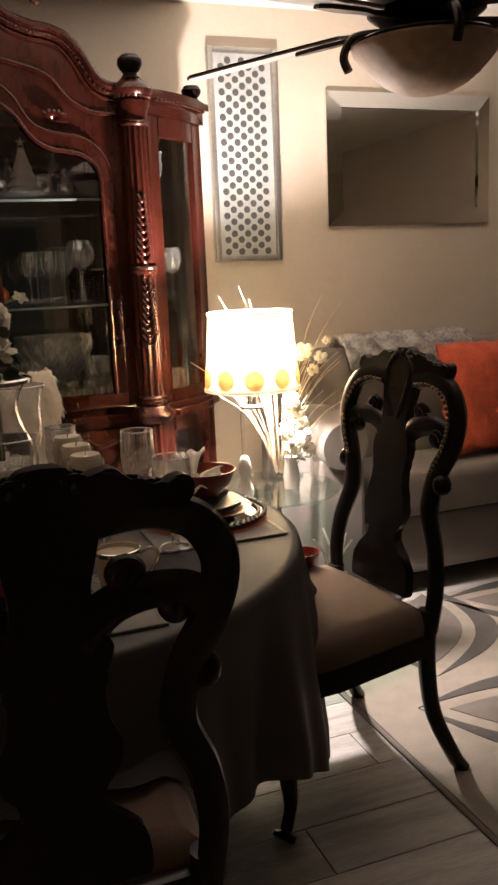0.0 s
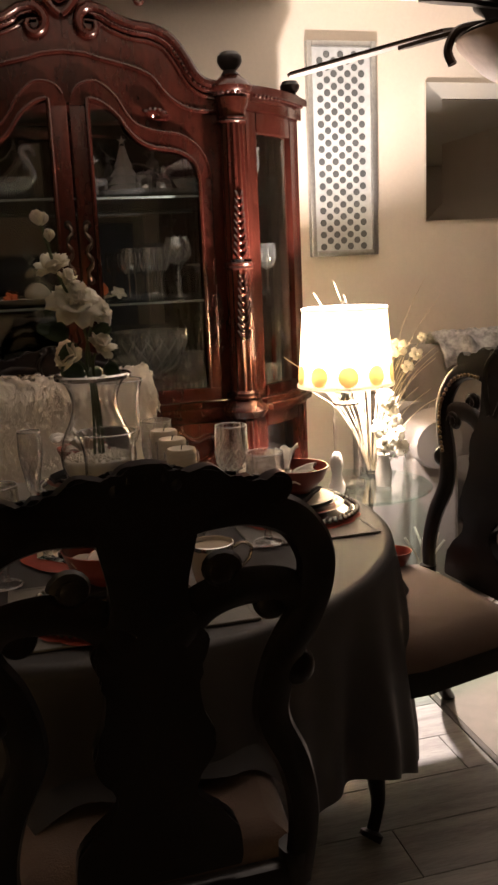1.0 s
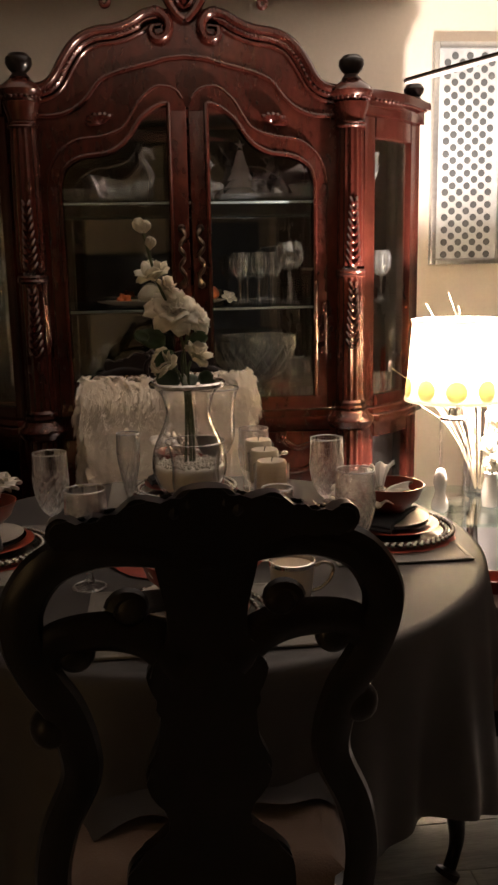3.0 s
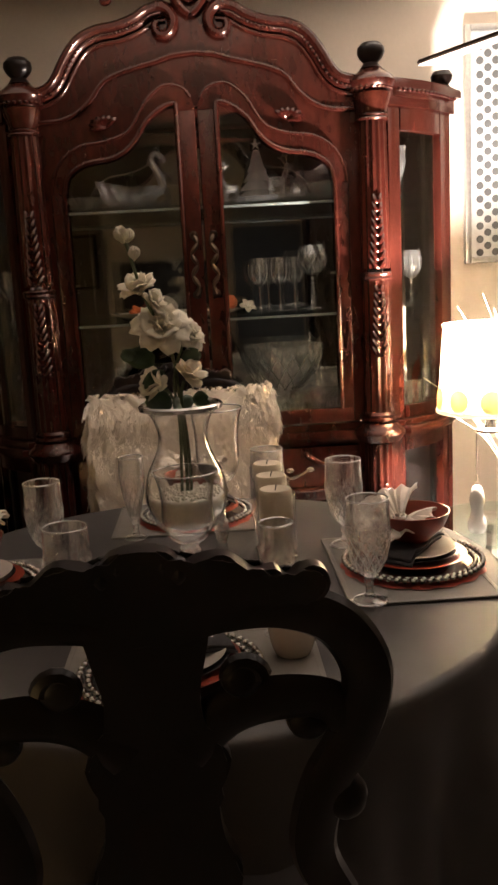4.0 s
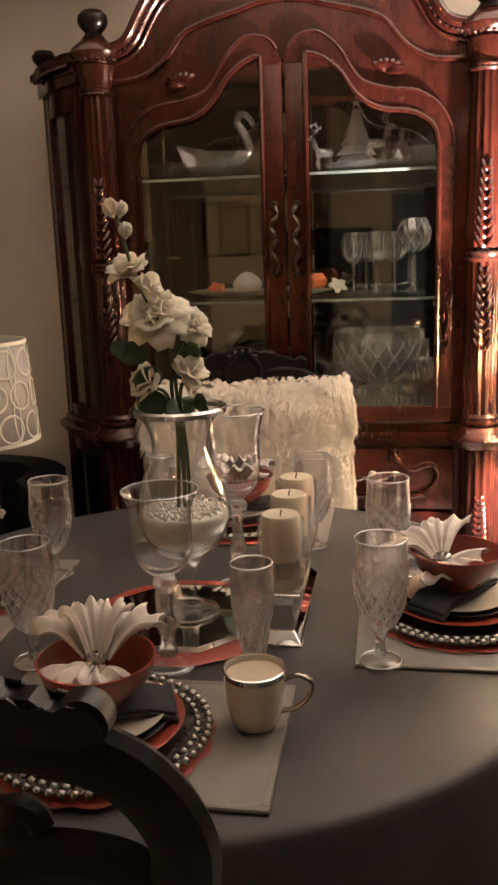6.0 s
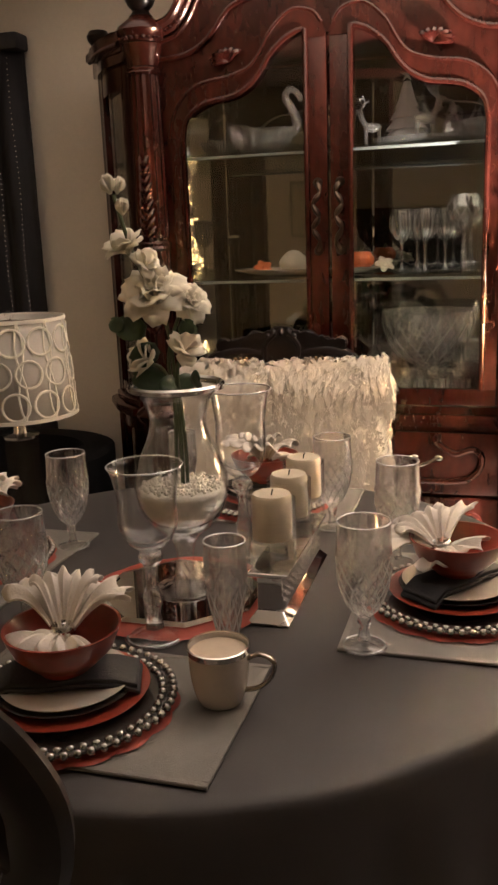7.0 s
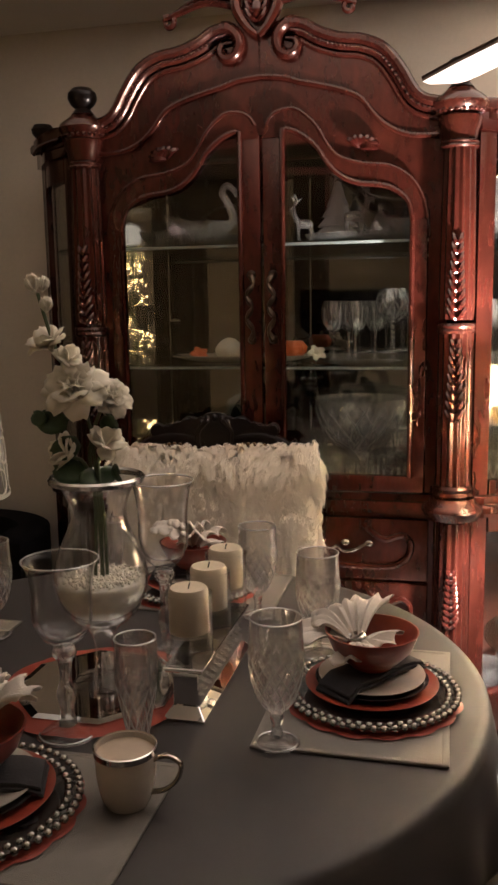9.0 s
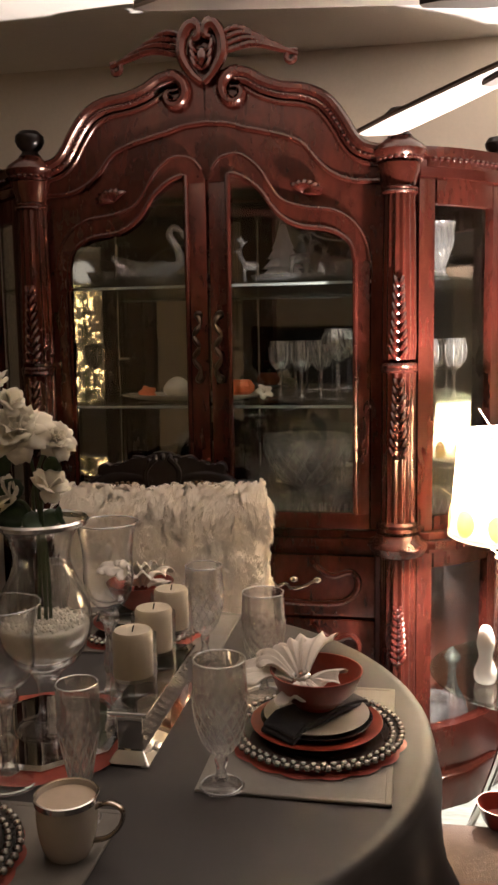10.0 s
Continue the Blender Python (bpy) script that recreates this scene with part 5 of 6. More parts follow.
low = thing("side_table", "small black side table beside the black chair", "side table", (-0.25, 2.985, 0))
part("tabletop", add_box(B(), -0.16, 0.16, -0.16, 0.16, 0.572, 0.60, 0.006), M_EBONY, low)
for sx in (-1, 1):
    for sy in (-1, 1):
        part("leg", add_box(B(), sx * 0.135 - 0.014, sx * 0.135 + 0.014, sy * 0.135 - 0.014, sy * 0.135 + 0.014, 0, 0.572, 0.003), M_EBONY, low)

# dried reeds and white blossoms beside the lamp
reeds = thing("dried_reed_vase", "glass vase of long dried reeds and small cream flowers", "dried flowers", (1.70, 3.245, 0.612))
part("vase_body", add_lathe(B(), [(0, 0), (0.045, 0), (0.05, 0.01), (0.042, 0.1), (0.055, 0.19), (0.052, 0.19), (0.038, 0.1), (0.04, 0.014), (0, 0.012)], 32), M_GLASS, reeds)
rng = random.Random(12)
for k in range(46):
    a = rng.uniform(0, math.tau)
    rr = rng.uniform(0.10, 0.33)
    h = rng.uniform(0.42, 0.86) - rr * 0.5
    dx, dy = rr * math.cos(a), min(0.26, rr * math.sin(a) * 0.6)
    pts = glide([(0.015 * math.cos(a), 0.015 * math.sin(a), 0.02), (dx * 0.25, dy * 0.25, h * 0.4), (dx * 0.62, dy * 0.62, h * 0.78), (dx * 1.05, dy, h * (0.96 + 0.06 * rng.random()))], 4)
    part("reed", add_tube(B(), pts, [0.0022 * (1 - 0.6 * i / len(pts)) for i in range(len(pts))], 4), M_REED, reeds)
for dx, dy, z, sz in ((0.07, -0.10, 0.50, 0.036), (0.19, 0.0, 0.46, 0.026), (0.24, 0.05, 0.52, 0.018), (0.13, -0.05, 0.42, 0.024)):
    thick(part("dry_flower", rose(Vector((dx, dy, z)), Vector((-0.3, -0.8, 0.3)), sz, [(5, 70, 1.0), (4, 35, 0.6)], int(z * 100)), M_PETAL, reeds, "cream dried flower"), 0.001)
    part("flower_stalk", add_tube(B(), glide([(0, 0, 0.03), (dx * 0.4, dy * 0.4, z * 0.6), (dx, dy, z)], 4), 0.0016, 5), M_REED, reeds)
blossom = thing("white_blossom_sprig", "sprig of white star blossoms standing beside the lamp", "flowers", (1.675, 3.075, 0.612))
part("sprig_vase", add_lathe(B(), [(0, 0), (0.028, 0), (0.032, 0.05), (0.02, 0.11), (0.024, 0.12), (0.02, 0.12), (0.016, 0.11), (0.028, 0.05), (0, 0.006)], 24), M_WHITE, blossom, "small white vase")
for i, (dx, dy, z) in enumerate(((0.0, -0.02, 0.33), (0.03, -0.02, 0.25), (-0.03, -0.03, 0.22), (0.05, 0.0, 0.19), (0.015, -0.03, 0.29), (-0.01, -0.035, 0.16), (0.06, -0.01, 0.14))):
    part("sprig", add_tube(B(), glide([(0, 0, 0.05), (dx * 0.3, dy * 0.3, z * 0.6), (dx, dy, z)], 4), 0.0018, 5), M_STEM, blossom)
    thick(part("bloom", rose(Vector((dx, dy, z)), Vector((0.1 * (i % 3 - 1), -0.7, 0.5)), 0.036, [(5, 72, 1.0), (3, 30, 0.5)], 40 + i), M_PETAL, blossom), 0.001)
jar = thing("white_ornament", "small white ceramic ornament on the glass table", "ornament", (1.475, 3.03, 0.612))
part("ornament_body", add_lathe(B(), fine_profile([(0, 0), (0.024, 0.002), (0.03, 0.03), (0.018, 0.07), (0.024, 0.11), (0.014, 0.15), (0, 0.155)], 4), 28), M_WHITE, jar)
strand = thing("crystal_strand", "strand of crystal drops standing by the lamp", "ornament", (1.735, 3.02, 0.612))
for k in range(11):
    part("crystal_drop", add_ball(B(), (0, 0, 0.008 + 0.0125 * k), 0.0066, u=8, v=6), M_BEAD, strand)
gourd = thing("white_vase", "round white ceramic vase on the floor by the sofa", "vase", (1.80, 2.99, 0))
part("vase_body", add_lathe(B(), fine_profile([(0, 0), (0.06, 0.002), (0.10, 0.07), (0.095, 0.17), (0.05, 0.25), (0.055, 0.275)], 5) + [(0.048, 0.275), (0.044, 0.25), (0, 0.2)], 36, wave=lambda a, z: 1 + 0.02 * math.cos(12 * a)), M_WHITE, gourd)
for k in range(5):
    a = math.tau * k / 5
    part("white_twig", add_tube(B(), glide([(0, 0, 0.22), (0.03 * math.cos(a), 0.03 * math.sin(a), 0.34), (0.075 * math.cos(a + 0.4), 0.075 * math.sin(a + 0.4), 0.42 + 0.02 * (k % 2))], 4), 0.005, 6), M_WHITE, gourd)

# ---- sofa with cushion and throw ----
sofa = thing("sofa", "taupe upholstered sofa with rolled arms, against the wall", "sofa", (2.98, 3.25, 0))
part("base", add_box(B(), -1.08, 1.08, 0.02, 0.66, 0.10, 0.36, 0.02, 3), M_SOFA, sofa)
for k, x in enumerate((-0.44, 0.44)):
    part("seat_cushion", add_box(B(), x - 0.435, x + 0.435, -0.02, 0.46, 0.36, 0.555, 0.055, 5), M_SOFA, sofa)
    bm = add_box(B(), x - 0.435, x + 0.435, 0.36, 0.62, 0.50, 1.05, 0.09, 6)
    for v in bm.verts:
        v.co.y += (v.co.z - 0.5) * 0.12
    part("back_cushion", bm, M_SOFA, sofa)
part("back", add_box(B(), -1.08, 1.08, 0.55, 0.69, 0.10, 1.0, 0.03, 3), M_SOFA, sofa)
for s in (-1, 1):
    bm = add_box(B(), s * 1.0 - 0.10, s * 1.0 + 0.10, 0.0, 0.66, 0.10, 0.66, 0.02, 3)
    part("arm", bm, M_SOFA, sofa)
    roll = [(s * 1.0, -0.03 + 0.69 * k / 8, 0.71 + 0.012 * math.sin(k)) for k in range(9)]
    part("arm_roll", add_tube(B(), roll, [0.10, 0.128, 0.135, 0.135, 0.135, 0.135, 0.135, 0.13, 0.11], 20), M_SOFA, sofa)
    for y in (0.06, 0.6):
        part("sofa_leg", add_lathe(B(), [(0, 0), (0.018, 0), (0.026, 0.1), (0, 0.1)], 14, (s * 0.98, y, 0)), M_BLACKLEG, sofa)
pillow = thing("cushion", "fluffy orange shag cushion on the sofa", "cushion", (2.83, 3.44, 0.815), 0)
bm = add_box(B(), -0.25, 0.25, -0.08, 0.08, -0.24, 0.24)
bmesh.ops.subdivide_edges(bm, edges=bm.edges[:], cuts=18, use_grid_fill=True)
for v in bm.verts:
    kx, kz = v.co.x / 0.25, v.co.z / 0.24
    v.co.y *= 0.12 + 0.95 * max(0.0, (1 - kx ** 4) * (1 - kz ** 4)) ** 0.5
    v.co += noise.noise_vector(v.co * 24) * 0.014 + noise.noise_vector(v.co * 75) * 0.008
    v.co.y += v.co.z * 0.22
part("cushion_cover", bm, M_ORANGE, pillow)
throw = thing("brocade_throw", "silver brocade throw laid along the sofa's back", "throw", (2.55, 3.80, 1.045))
bm = B()
rows = [[bm.verts.new((-0.34 + 0.68 * i / 40, -0.19 + 0.24 * j / 12, 0.016 + 0.022 * math.sin(9 * i / 40 * 3 + j) + 0.03 * math.sin(math.pi * j / 12) - max(0.0, (0.28 - j / 12)) ** 1.2 * 0.5 + 0.02 * noise.noise(Vector((i * 0.3, j * 0.4, 2))))) for j in range(13)] for i in range(41)]
for i in range(40):
    for j in range(12):
        bm.faces.new((rows[i][j], rows[i + 1][j], rows[i + 1][j + 1], rows[i][j + 1]))
thick(part("throw_cloth", bm, M_THROW, throw), 0.012)

# ---- wall pieces ----
art = thing("lattice_wall_panel", "tall narrow pearl wall panel with smoky dots, pewter frame", "wall art", (0, WALL, 0))
ax0, ax1, az0, az1 = 1.712, 2.032, 1.462, 2.368
part("panel_back", add_box(B(), ax0, ax1, -0.012, -0.002, az0, az1), M_ARTBACK, art, "grey backing")
for b in ((ax0, ax0 + 0.024, az0, az1), (ax1 - 0.024, ax1, az0, az1), (ax0 + 0.024, ax1 - 0.024, az0, az0 + 0.024), (ax0 + 0.024, ax1 - 0.024, az1 - 0.024, az1)):
    part("frame_bar", add_box(B(), b[0], b[1], -0.034, -0.012, b[2], b[3], 0.004), M_ARTFRAME, art)
dot = None
for j in range(40):
    for i in range(4 if j % 2 == 0 else 3):
        cx = (ax0 + ax1) / 2 + (i - (1.5 if j % 2 == 0 else 1)) * 0.0640
        cz = az0 + 0.042 + 0.0262 * j
        if cz > az1 - 0.03:
            continue
        if dot is None:
            dot = part("dot", add_poly(B(), [(0.0150 * math.cos(math.tau * k / 14), 0.0150 * math.sin(math.tau * k / 14)) for k in range(14)], -0.0015, 0.0), M_ARTDOT, art, "smoky round inlay")
            dot.matrix_basis = pose(cx, -0.0125, cz)
        else:
            share("dot", dot, art, pose(cx, -0.0125, cz))

mirror = thing("wall_mirror", "wide wall mirror with a slanted glass border", "mirror", (0, WALL, 0))
mx0, mx1, mz0, mz1 = 2.275, 3.165, 1.605, 2.205
bd = 0.072
part("mirror_glass", add_box(B(), mx0 + bd, mx1 - bd, -0.022, -0.004, mz0 + bd, mz1 - bd), M_MIRROR, mirror, "plain mirror glass", smooth=False)
for o, i in ((((mx0, mz0), (mx1, mz0)), ((mx0 + bd, mz0 + bd), (mx1 - bd, mz0 + bd))), (((mx0, mz1), (mx1, mz1)), ((mx0 + bd, mz1 - bd), (mx1 - bd, mz1 - bd))), (((mx0, mz0), (mx0, mz1)), ((mx0 + bd, mz0 + bd), (mx0 + bd, mz1 - bd))), (((mx1, mz0), (mx1, mz1)), ((mx1 - bd, mz0 + bd), (mx1 - bd, mz1 - bd)))):
    bm = B()
    v = [bm.verts.new(p) for p in ((o[0][0], -0.020, o[0][1]), (o[1][0], -0.020, o[1][1]), (i[1][0], -0.034, i[1][1]), (i[0][0], -0.034, i[0][1]), (o[0][0], -0.003, o[0][1]), (o[1][0], -0.003, o[1][1]), (i[1][0], -0.003, i[1][1]), (i[0][0], -0.003, i[0][1]))]
    for q in ((0, 1, 2, 3), (4, 5, 6, 7), (0, 1, 5, 4), (2, 3, 7, 6), (0, 3, 7, 4), (1, 2, 6, 5)):
        bm.faces.new([v[k] for k in q])
    part("border_strip", bm, M_MIRROR, mirror, "slanted mirror strip", smooth=False)

curtain = thing("black_curtain", "long black curtain with silver bead strings on the wall", "curtain", (0, WALL - 0.04, 0))
bm = B()
line = [(-1.80 + 1.20 * i / 90, -0.018 - 0.020 * math.sin(i * 0.62)) for i in range(91)]
cols = [[bm.verts.new((x, y, z)) for z in (0.05, 0.9, 1.6, 2.18)] for x, y in line]
for a, b in zip(cols, cols[1:]):
    for k in range(3):
        bm.faces.new((a[k], b[k], b[k + 1], a[k + 1]))
thick(part("drape", bm, M_CURTAIN, curtain), 0.004)
part("heading", add_box(B(), -1.81, -0.595, -0.062, 0.03, 2.165, 2.225, 0.012), M_CURTAIN, curtain)
for x in (-0.64, -0.72, -0.80, -0.92):
    bm = B()
    for k in range(95):
        add_ball(bm, (x + 0.004 * math.sin(k * 0.2), -0.062, 0.30 + 0.0195 * k), 0.0032, u=6, v=4)
    tagged(part("bead_string", bm, M_SILVER, curtain, "string of small silver beads"), kind="stuff")

chair = thing("accent_chair", "black velvet tub chair in the corner by the cabinet", "armchair", (-0.52, 3.40, 0))
part("seat", add_box(B(), -0.28, 0.28, -0.24, 0.22, 0.22, 0.46, 0.05, 4), M_BLACKCLOTH, chair)
bm = B()
outline = []
for k in range(25):
    a = radians(-20 + 220 * k / 24)
    outline.append((0.40 * math.cos(a) * 0.95, 0.02 + 0.33 * math.sin(a)))
inn = [(x * 0.72, y * 0.72) for x, y in outline]
add_plan(bm, outline + inn[::-1], 0.16, 0.74, 0.05)
part("back", bm, M_BLACKCLOTH, chair)
for sx in (-1, 1):
    for y in (-0.2, 0.2):
        part("leg", add_lathe(B(), [(0, 0), (0.012, 0), (0.02, 0.22), (0, 0.22)], 12, (sx * 0.22, y, 0)), M_EBONY, chair)

# ---- ceiling fan ----
FX, FY, FZ = 1.60, 2.03, 1.955
fanob = thing("ceiling_fan", "dark bronze ceiling fan with pale blades and alabaster bowl", "ceiling fan", (FX, FY, 0))
part("canopy", add_lathe(B(), [(0.0, CEIL), (0.075, CEIL), (0.07, CEIL - 0.03), (0.03, CEIL - 0.07), (0.0, CEIL - 0.07)], 28), M_BRONZE, fanob)
part("downrod", add_tube(B(), [(0, 0, CEIL - 0.06), (0, 0, FZ + 0.14)], 0.013, 12), M_BRONZE, fanob)
part("motor_housing", add_lathe(B(), [(0, FZ + 0.16), (0.05, FZ + 0.155), (0.11, FZ + 0.11), (0.135, FZ + 0.06), (0.135, FZ + 0.02), (0.10, FZ - 0.005), (0.06, FZ - 0.03), (0.0, FZ - 0.035)], 36), M_BRONZE, fanob)
part("light_bowl", add_lathe(B(), fine_profile([(0.166, FZ - 0.045), (0.171, FZ - 0.056), (0.142, FZ - 0.092), (0.10, FZ - 0.13), (0.05, FZ - 0.153), (0.0, FZ - 0.158)], 5), 48), M_BOWL, fanob, "alabaster glass bowl")
part("bowl_rim", add_lathe(B(), [(0.06, FZ - 0.03), (0.155, FZ - 0.036), (0.174, FZ - 0.045), (0.168, FZ - 0.055), (0.06, FZ - 0.045)], 40), M_BRONZE, fanob)
for k in range(3):
    a = math.tau * k / 3 + 2.4
    part("bowl_arm", add_tube(B(), glide([(0.10 * math.cos(a), 0.10 * math.sin(a), FZ - 0.01), (0.17 * math.cos(a), 0.17 * math.sin(a), FZ - 0.012), (0.196 * math.cos(a), 0.196 * math.sin(a), FZ - 0.05), (0.185 * math.cos(a), 0.185 * math.sin(a), FZ - 0.085)], 6), 0.011, 8), M_BRONZE, fanob)
for k in range(5):
    m = pose(0, 0, FZ + 0.012, 0, 0, 127 + 72 * k) @ pose(0, 0, 0, -12.5, 3.2, 0)
    outl = [(0.20, -0.05), (0.30, -0.070), (0.52, -0.086), (0.655, -0.088), (0.688, -0.082), (0.696, -0.066), (0.66, 0.03), (0.62, 0.076), (0.52, 0.080), (0.30, 0.066), (0.20, 0.05)]
    blade = part("blade", add_plan(B(), outl, -0.004, 0.0), mat("pale_blade_underside", (0.27, 0.215, 0.185), 0.5, vary=0.06, stretch=(1, 8, 8)) if k == 0 else bpy.data.materials["pale_blade_underside"], fanob, "pale wooden fan blade")
    blade.matrix_basis = m
    top = part("blade_top", add_plan(B(), outl, 0.0005, 0.005), M_BLADE_TOP, blade, "dark upper face")
    iron = part("blade_iron", add_plan(B(), [(0.08, -0.016), (0.20, -0.022), (0.25, -0.045), (0.33, -0.030), (0.345, 0.0), (0.33, 0.030), (0.25, 0.045), (0.20, 0.022), (0.08, 0.016)], -0.013, -0.0045, 0.003), M_BRONZE, blade, "dark bronze bracket")

# ---- crystal in the cabinet ----
S1, S2, S0 = SHELVES[0], SHELVES[1], 0.924
swan = thing("crystal_swan_bowl", "cut crystal swan-shaped bowl on the upper glass shelf", "bowl", (0.40, 3.60, S1))
bm = add_lathe(B(), [(0, 0.0), (0.05, 0.002), (0.085, 0.03), (0.105, 0.075), (0.098, 0.075), (0.075, 0.03), (0, 0.012)], 48, wave=lambda a, z: 1 + 0.09 * abs(math.cos(9 * a)))
for v in bm.verts:
    v.co.z *= 1 + 0.35 * max(0.0, -v.co.x / 0.1)
    v.co.x, v.co.y = v.co.x * 1.05, v.co.y * 0.6
part("bowl_body", bm, M_CRYSTAL, swan)
part("neck", add_tube(B(), glide([(0.085, 0, 0.045), (0.12, 0, 0.08), (0.105, 0, 0.13), (0.085, 0, 0.165), (0.10, 0, 0.19), (0.125, 0, 0.175), (0.135, 0, 0.155)], 6), [0.016 - 0.00022 * i for i in range(37)], 10), M_CRYSTAL, swan)

tray_ = thing("crystal_tray", "long scalloped crystal tray on the upper shelf", "tray", (0.935, 3.60, S1))
bm = add_lathe(B(), [(0, 0.002), (0.12, 0.002), (0.165, 0.012), (0.17, 0.024), (0.163, 0.024), (0.118, 0.008), (0, 0.008)], 96, wave=lambda a, z: 1 + 0.03 * abs(math.sin(14 * a)))
for v in bm.verts:
    v.co.y *= 0.42
part("tray_body", bm, M_CRYSTAL, tray_)

tree = thing("crystal_tree", "frosted crystal fir tree topped with a star", "figurine", (0.862, 3.64, S1 + 0.009))
bm = B()
for k in range(5):
    z0 = 0.012 + 0.032 * k
    add_lathe(bm, [(0, z0), (0.074 - 0.013 * k, z0 - 0.004), (0.030 - 0.005 * k, z0 + 0.040), (0, z0 + 0.044)], 30, wave=lambda a, z: 1 + 0.10 * abs(math.sin(5 * a)))
for k in range(5):
    a = math.tau * k / 5 + math.pi / 2
    add_tube(bm, [(0, 0, 0.200), (0.020 * math.cos(a), 0, 0.200 + 0.020 * math.sin(a))], [0.0055, 0.0012], 6)
part("tree_body", bm, M_SNOW, tree)


def deer(at, turn, grow):
    """A small glass deer with branched antlers."""
    ob = thing("crystal_deer", "small clear crystal deer with branched antlers", "figurine", at, turn, group="crystal deer")
    bm = B()
    add_ball(bm, (0, 0, 0.066 * grow), 0.024 * grow, (1.5, 0.75, 0.8), 14, 10)
    for x in (-0.024, 0.024):
        for y in (-0.009, 0.009):
            add_tube(bm, [(x * grow, y * grow, 0.062 * grow), (x * 1.1 * grow, y * grow, 0.03 * grow), (x * grow, y * grow, 0.0)], [0.008 * grow, 0.005 * grow, 0.0055 * grow], 8)
    add_tube(bm, glide([(0.024 * grow, 0, 0.07 * grow), (0.040 * grow, 0, 0.095 * grow), (0.046 * grow, 0, 0.118 * grow)], 4), 0.0105 * grow, 10)
    add_ball(bm, (0.054 * grow, 0, 0.122 * grow), 0.012 * grow, (1.6, 0.8, 0.9), 12, 8)
    for q in (-1, 1):
        add_tube(bm, glide([(0.045 * grow, q * 0.006, 0.128 * grow), (0.034 * grow, q * 0.020, 0.150 * grow), (0.046 * grow, q * 0.028, 0.176 * grow)], 4), 0.0032 * grow, 6)
        add_tube(bm, [(0.034 * grow, q * 0.020, 0.150 * grow), (0.018 * grow, q * 0.022, 0.160 * grow)], 0.0028 * grow, 6)
        add_tube(bm, [(0.040 * grow, q * 0.025, 0.164 * grow), (0.060 * grow, q * 0.026, 0.168 * grow)], 0.0028 * grow, 6)
    part("deer_body", bm, M_CRYSTAL, ob)
    return ob


deer((0.765, 3.57, S1 + 0.002), 200, 0.80)
deer((0.925, 3.555, S1 + 0.010), 20, 0.92)
bell = thing("crystal_bell", "small cut crystal bell on the upper shelf", "figurine", (1.005, 3.58, S1 + 0.009))
part("bell_body", add_lathe(B(), [(0, 0.0), (0.036, 0.0), (0.028, 0.04), (0.016, 0.065), (0.006, 0.075), (0.009, 0.095), (0, 0.105)], 32, wave=cut(8, 160, 0.10, 0.0, 0.06)), M_CRYSTAL, bell)
shell = thing("crystal_dish", "low fluted crystal dish", "dish", (1.10, 3.55, S1))
part("dish_body", add_lathe(B(), [(0, 0), (0.02, 0.0), (0.05, 0.03), (0.062, 0.055), (0.058, 0.055), (0.045, 0.03), (0, 0.008)], 72, wave=lambda a, z: 1 + 0.08 * abs(math.cos(6 * a))), M_CRYSTAL, shell)
copy_thing(shell, pose(0.23, 3.68, S1, 0, 0, 10))

platter = thing("oval_platter", "large pale oval platter with autumn gourds on the middle shelf", "platter", (0.55, 3.60, S2))
bm = add_lathe(B(), [(0, 0.002), (0.18, 0.002), (0.25, 0.018), (0.255, 0.022), (0.245, 0.023), (0.18, 0.008), (0, 0.008)], 56)
for v in bm.verts:
    v.co.y *= 0.50
part("platter_body", bm, M_WHITE, platter)
pump = thing("orange_pumpkin", "small orange pumpkin on the platter", "pumpkin", (0.72, 3.60, S2 + 0.012))
part("pumpkin_body", add_lathe(B(), [(0, 0.004), (0.022, 0.0), (0.042, 0.018), (0.044, 0.036), (0.03, 0.056), (0.006, 0.056), (0, 0.052)], 48, wave=lambda a, z: 1 + 0.06 * math.cos(9 * a)), M_PUMPKIN, pump)
part("stalk", add_tube(B(), [(0, 0, 0.05), (0.003, 0, 0.062), (0.008, 0, 0.07)], 0.005, 7), M_STEM, pump)
gd = thing("cream_gourd", "small cream gourd on the platter", "gourd", (0.50, 3.60, S2 + 0.012))
part("gourd_body", add_lathe(B(), fine_profile([(0, 0.0), (0.038, 0.006), (0.048, 0.03), (0.03, 0.055), (0.012, 0.066), (0, 0.068)], 4), 28), M_GOURD, gd)
for x, m_, z in ((0.40, M_PUMPKIN, 0.02), (0.80, M_GOURD, 0.022)):
    lf = thing("autumn_leaf", "curled dried leaf on the platter", "leaf", (x, 3.58, S2 + z))
    bm = B()
    for q in range(5):
        petal(bm, Vector((0, 0, 0)), Vector((0.2, -0.5, 0.5)), q * 1.25, 60, 0.035, 0.014)
    thick(part("leaf_blade", bm, m_, lf), 0.001)

wine = thing("stemmed_glass", "clear stemmed wine glass on the shelf", "glass", group="cabinet wine glasses")
squat = lambda a, z: 1 + (0.05 * abs(math.cos(6 * a)) if 0.10 < z < 0.165 else 0.0)
part("glass_body", add_lathe(B(), fine_profile([(0, 0), (0.032, 0.001), (0.032, 0.003), (0.006, 0.012), (0.005, 0.085), (0.018, 0.100), (0.036, 0.130), (0.038, 0.165), (0.034, 0.195)], 4) + fine_profile([(0.032, 0.195), (0.036, 0.165), (0.033, 0.130), (0.016, 0.104), (0, 0.098)], 3), 60, wave=squat), M_CRYSTAL, wine)
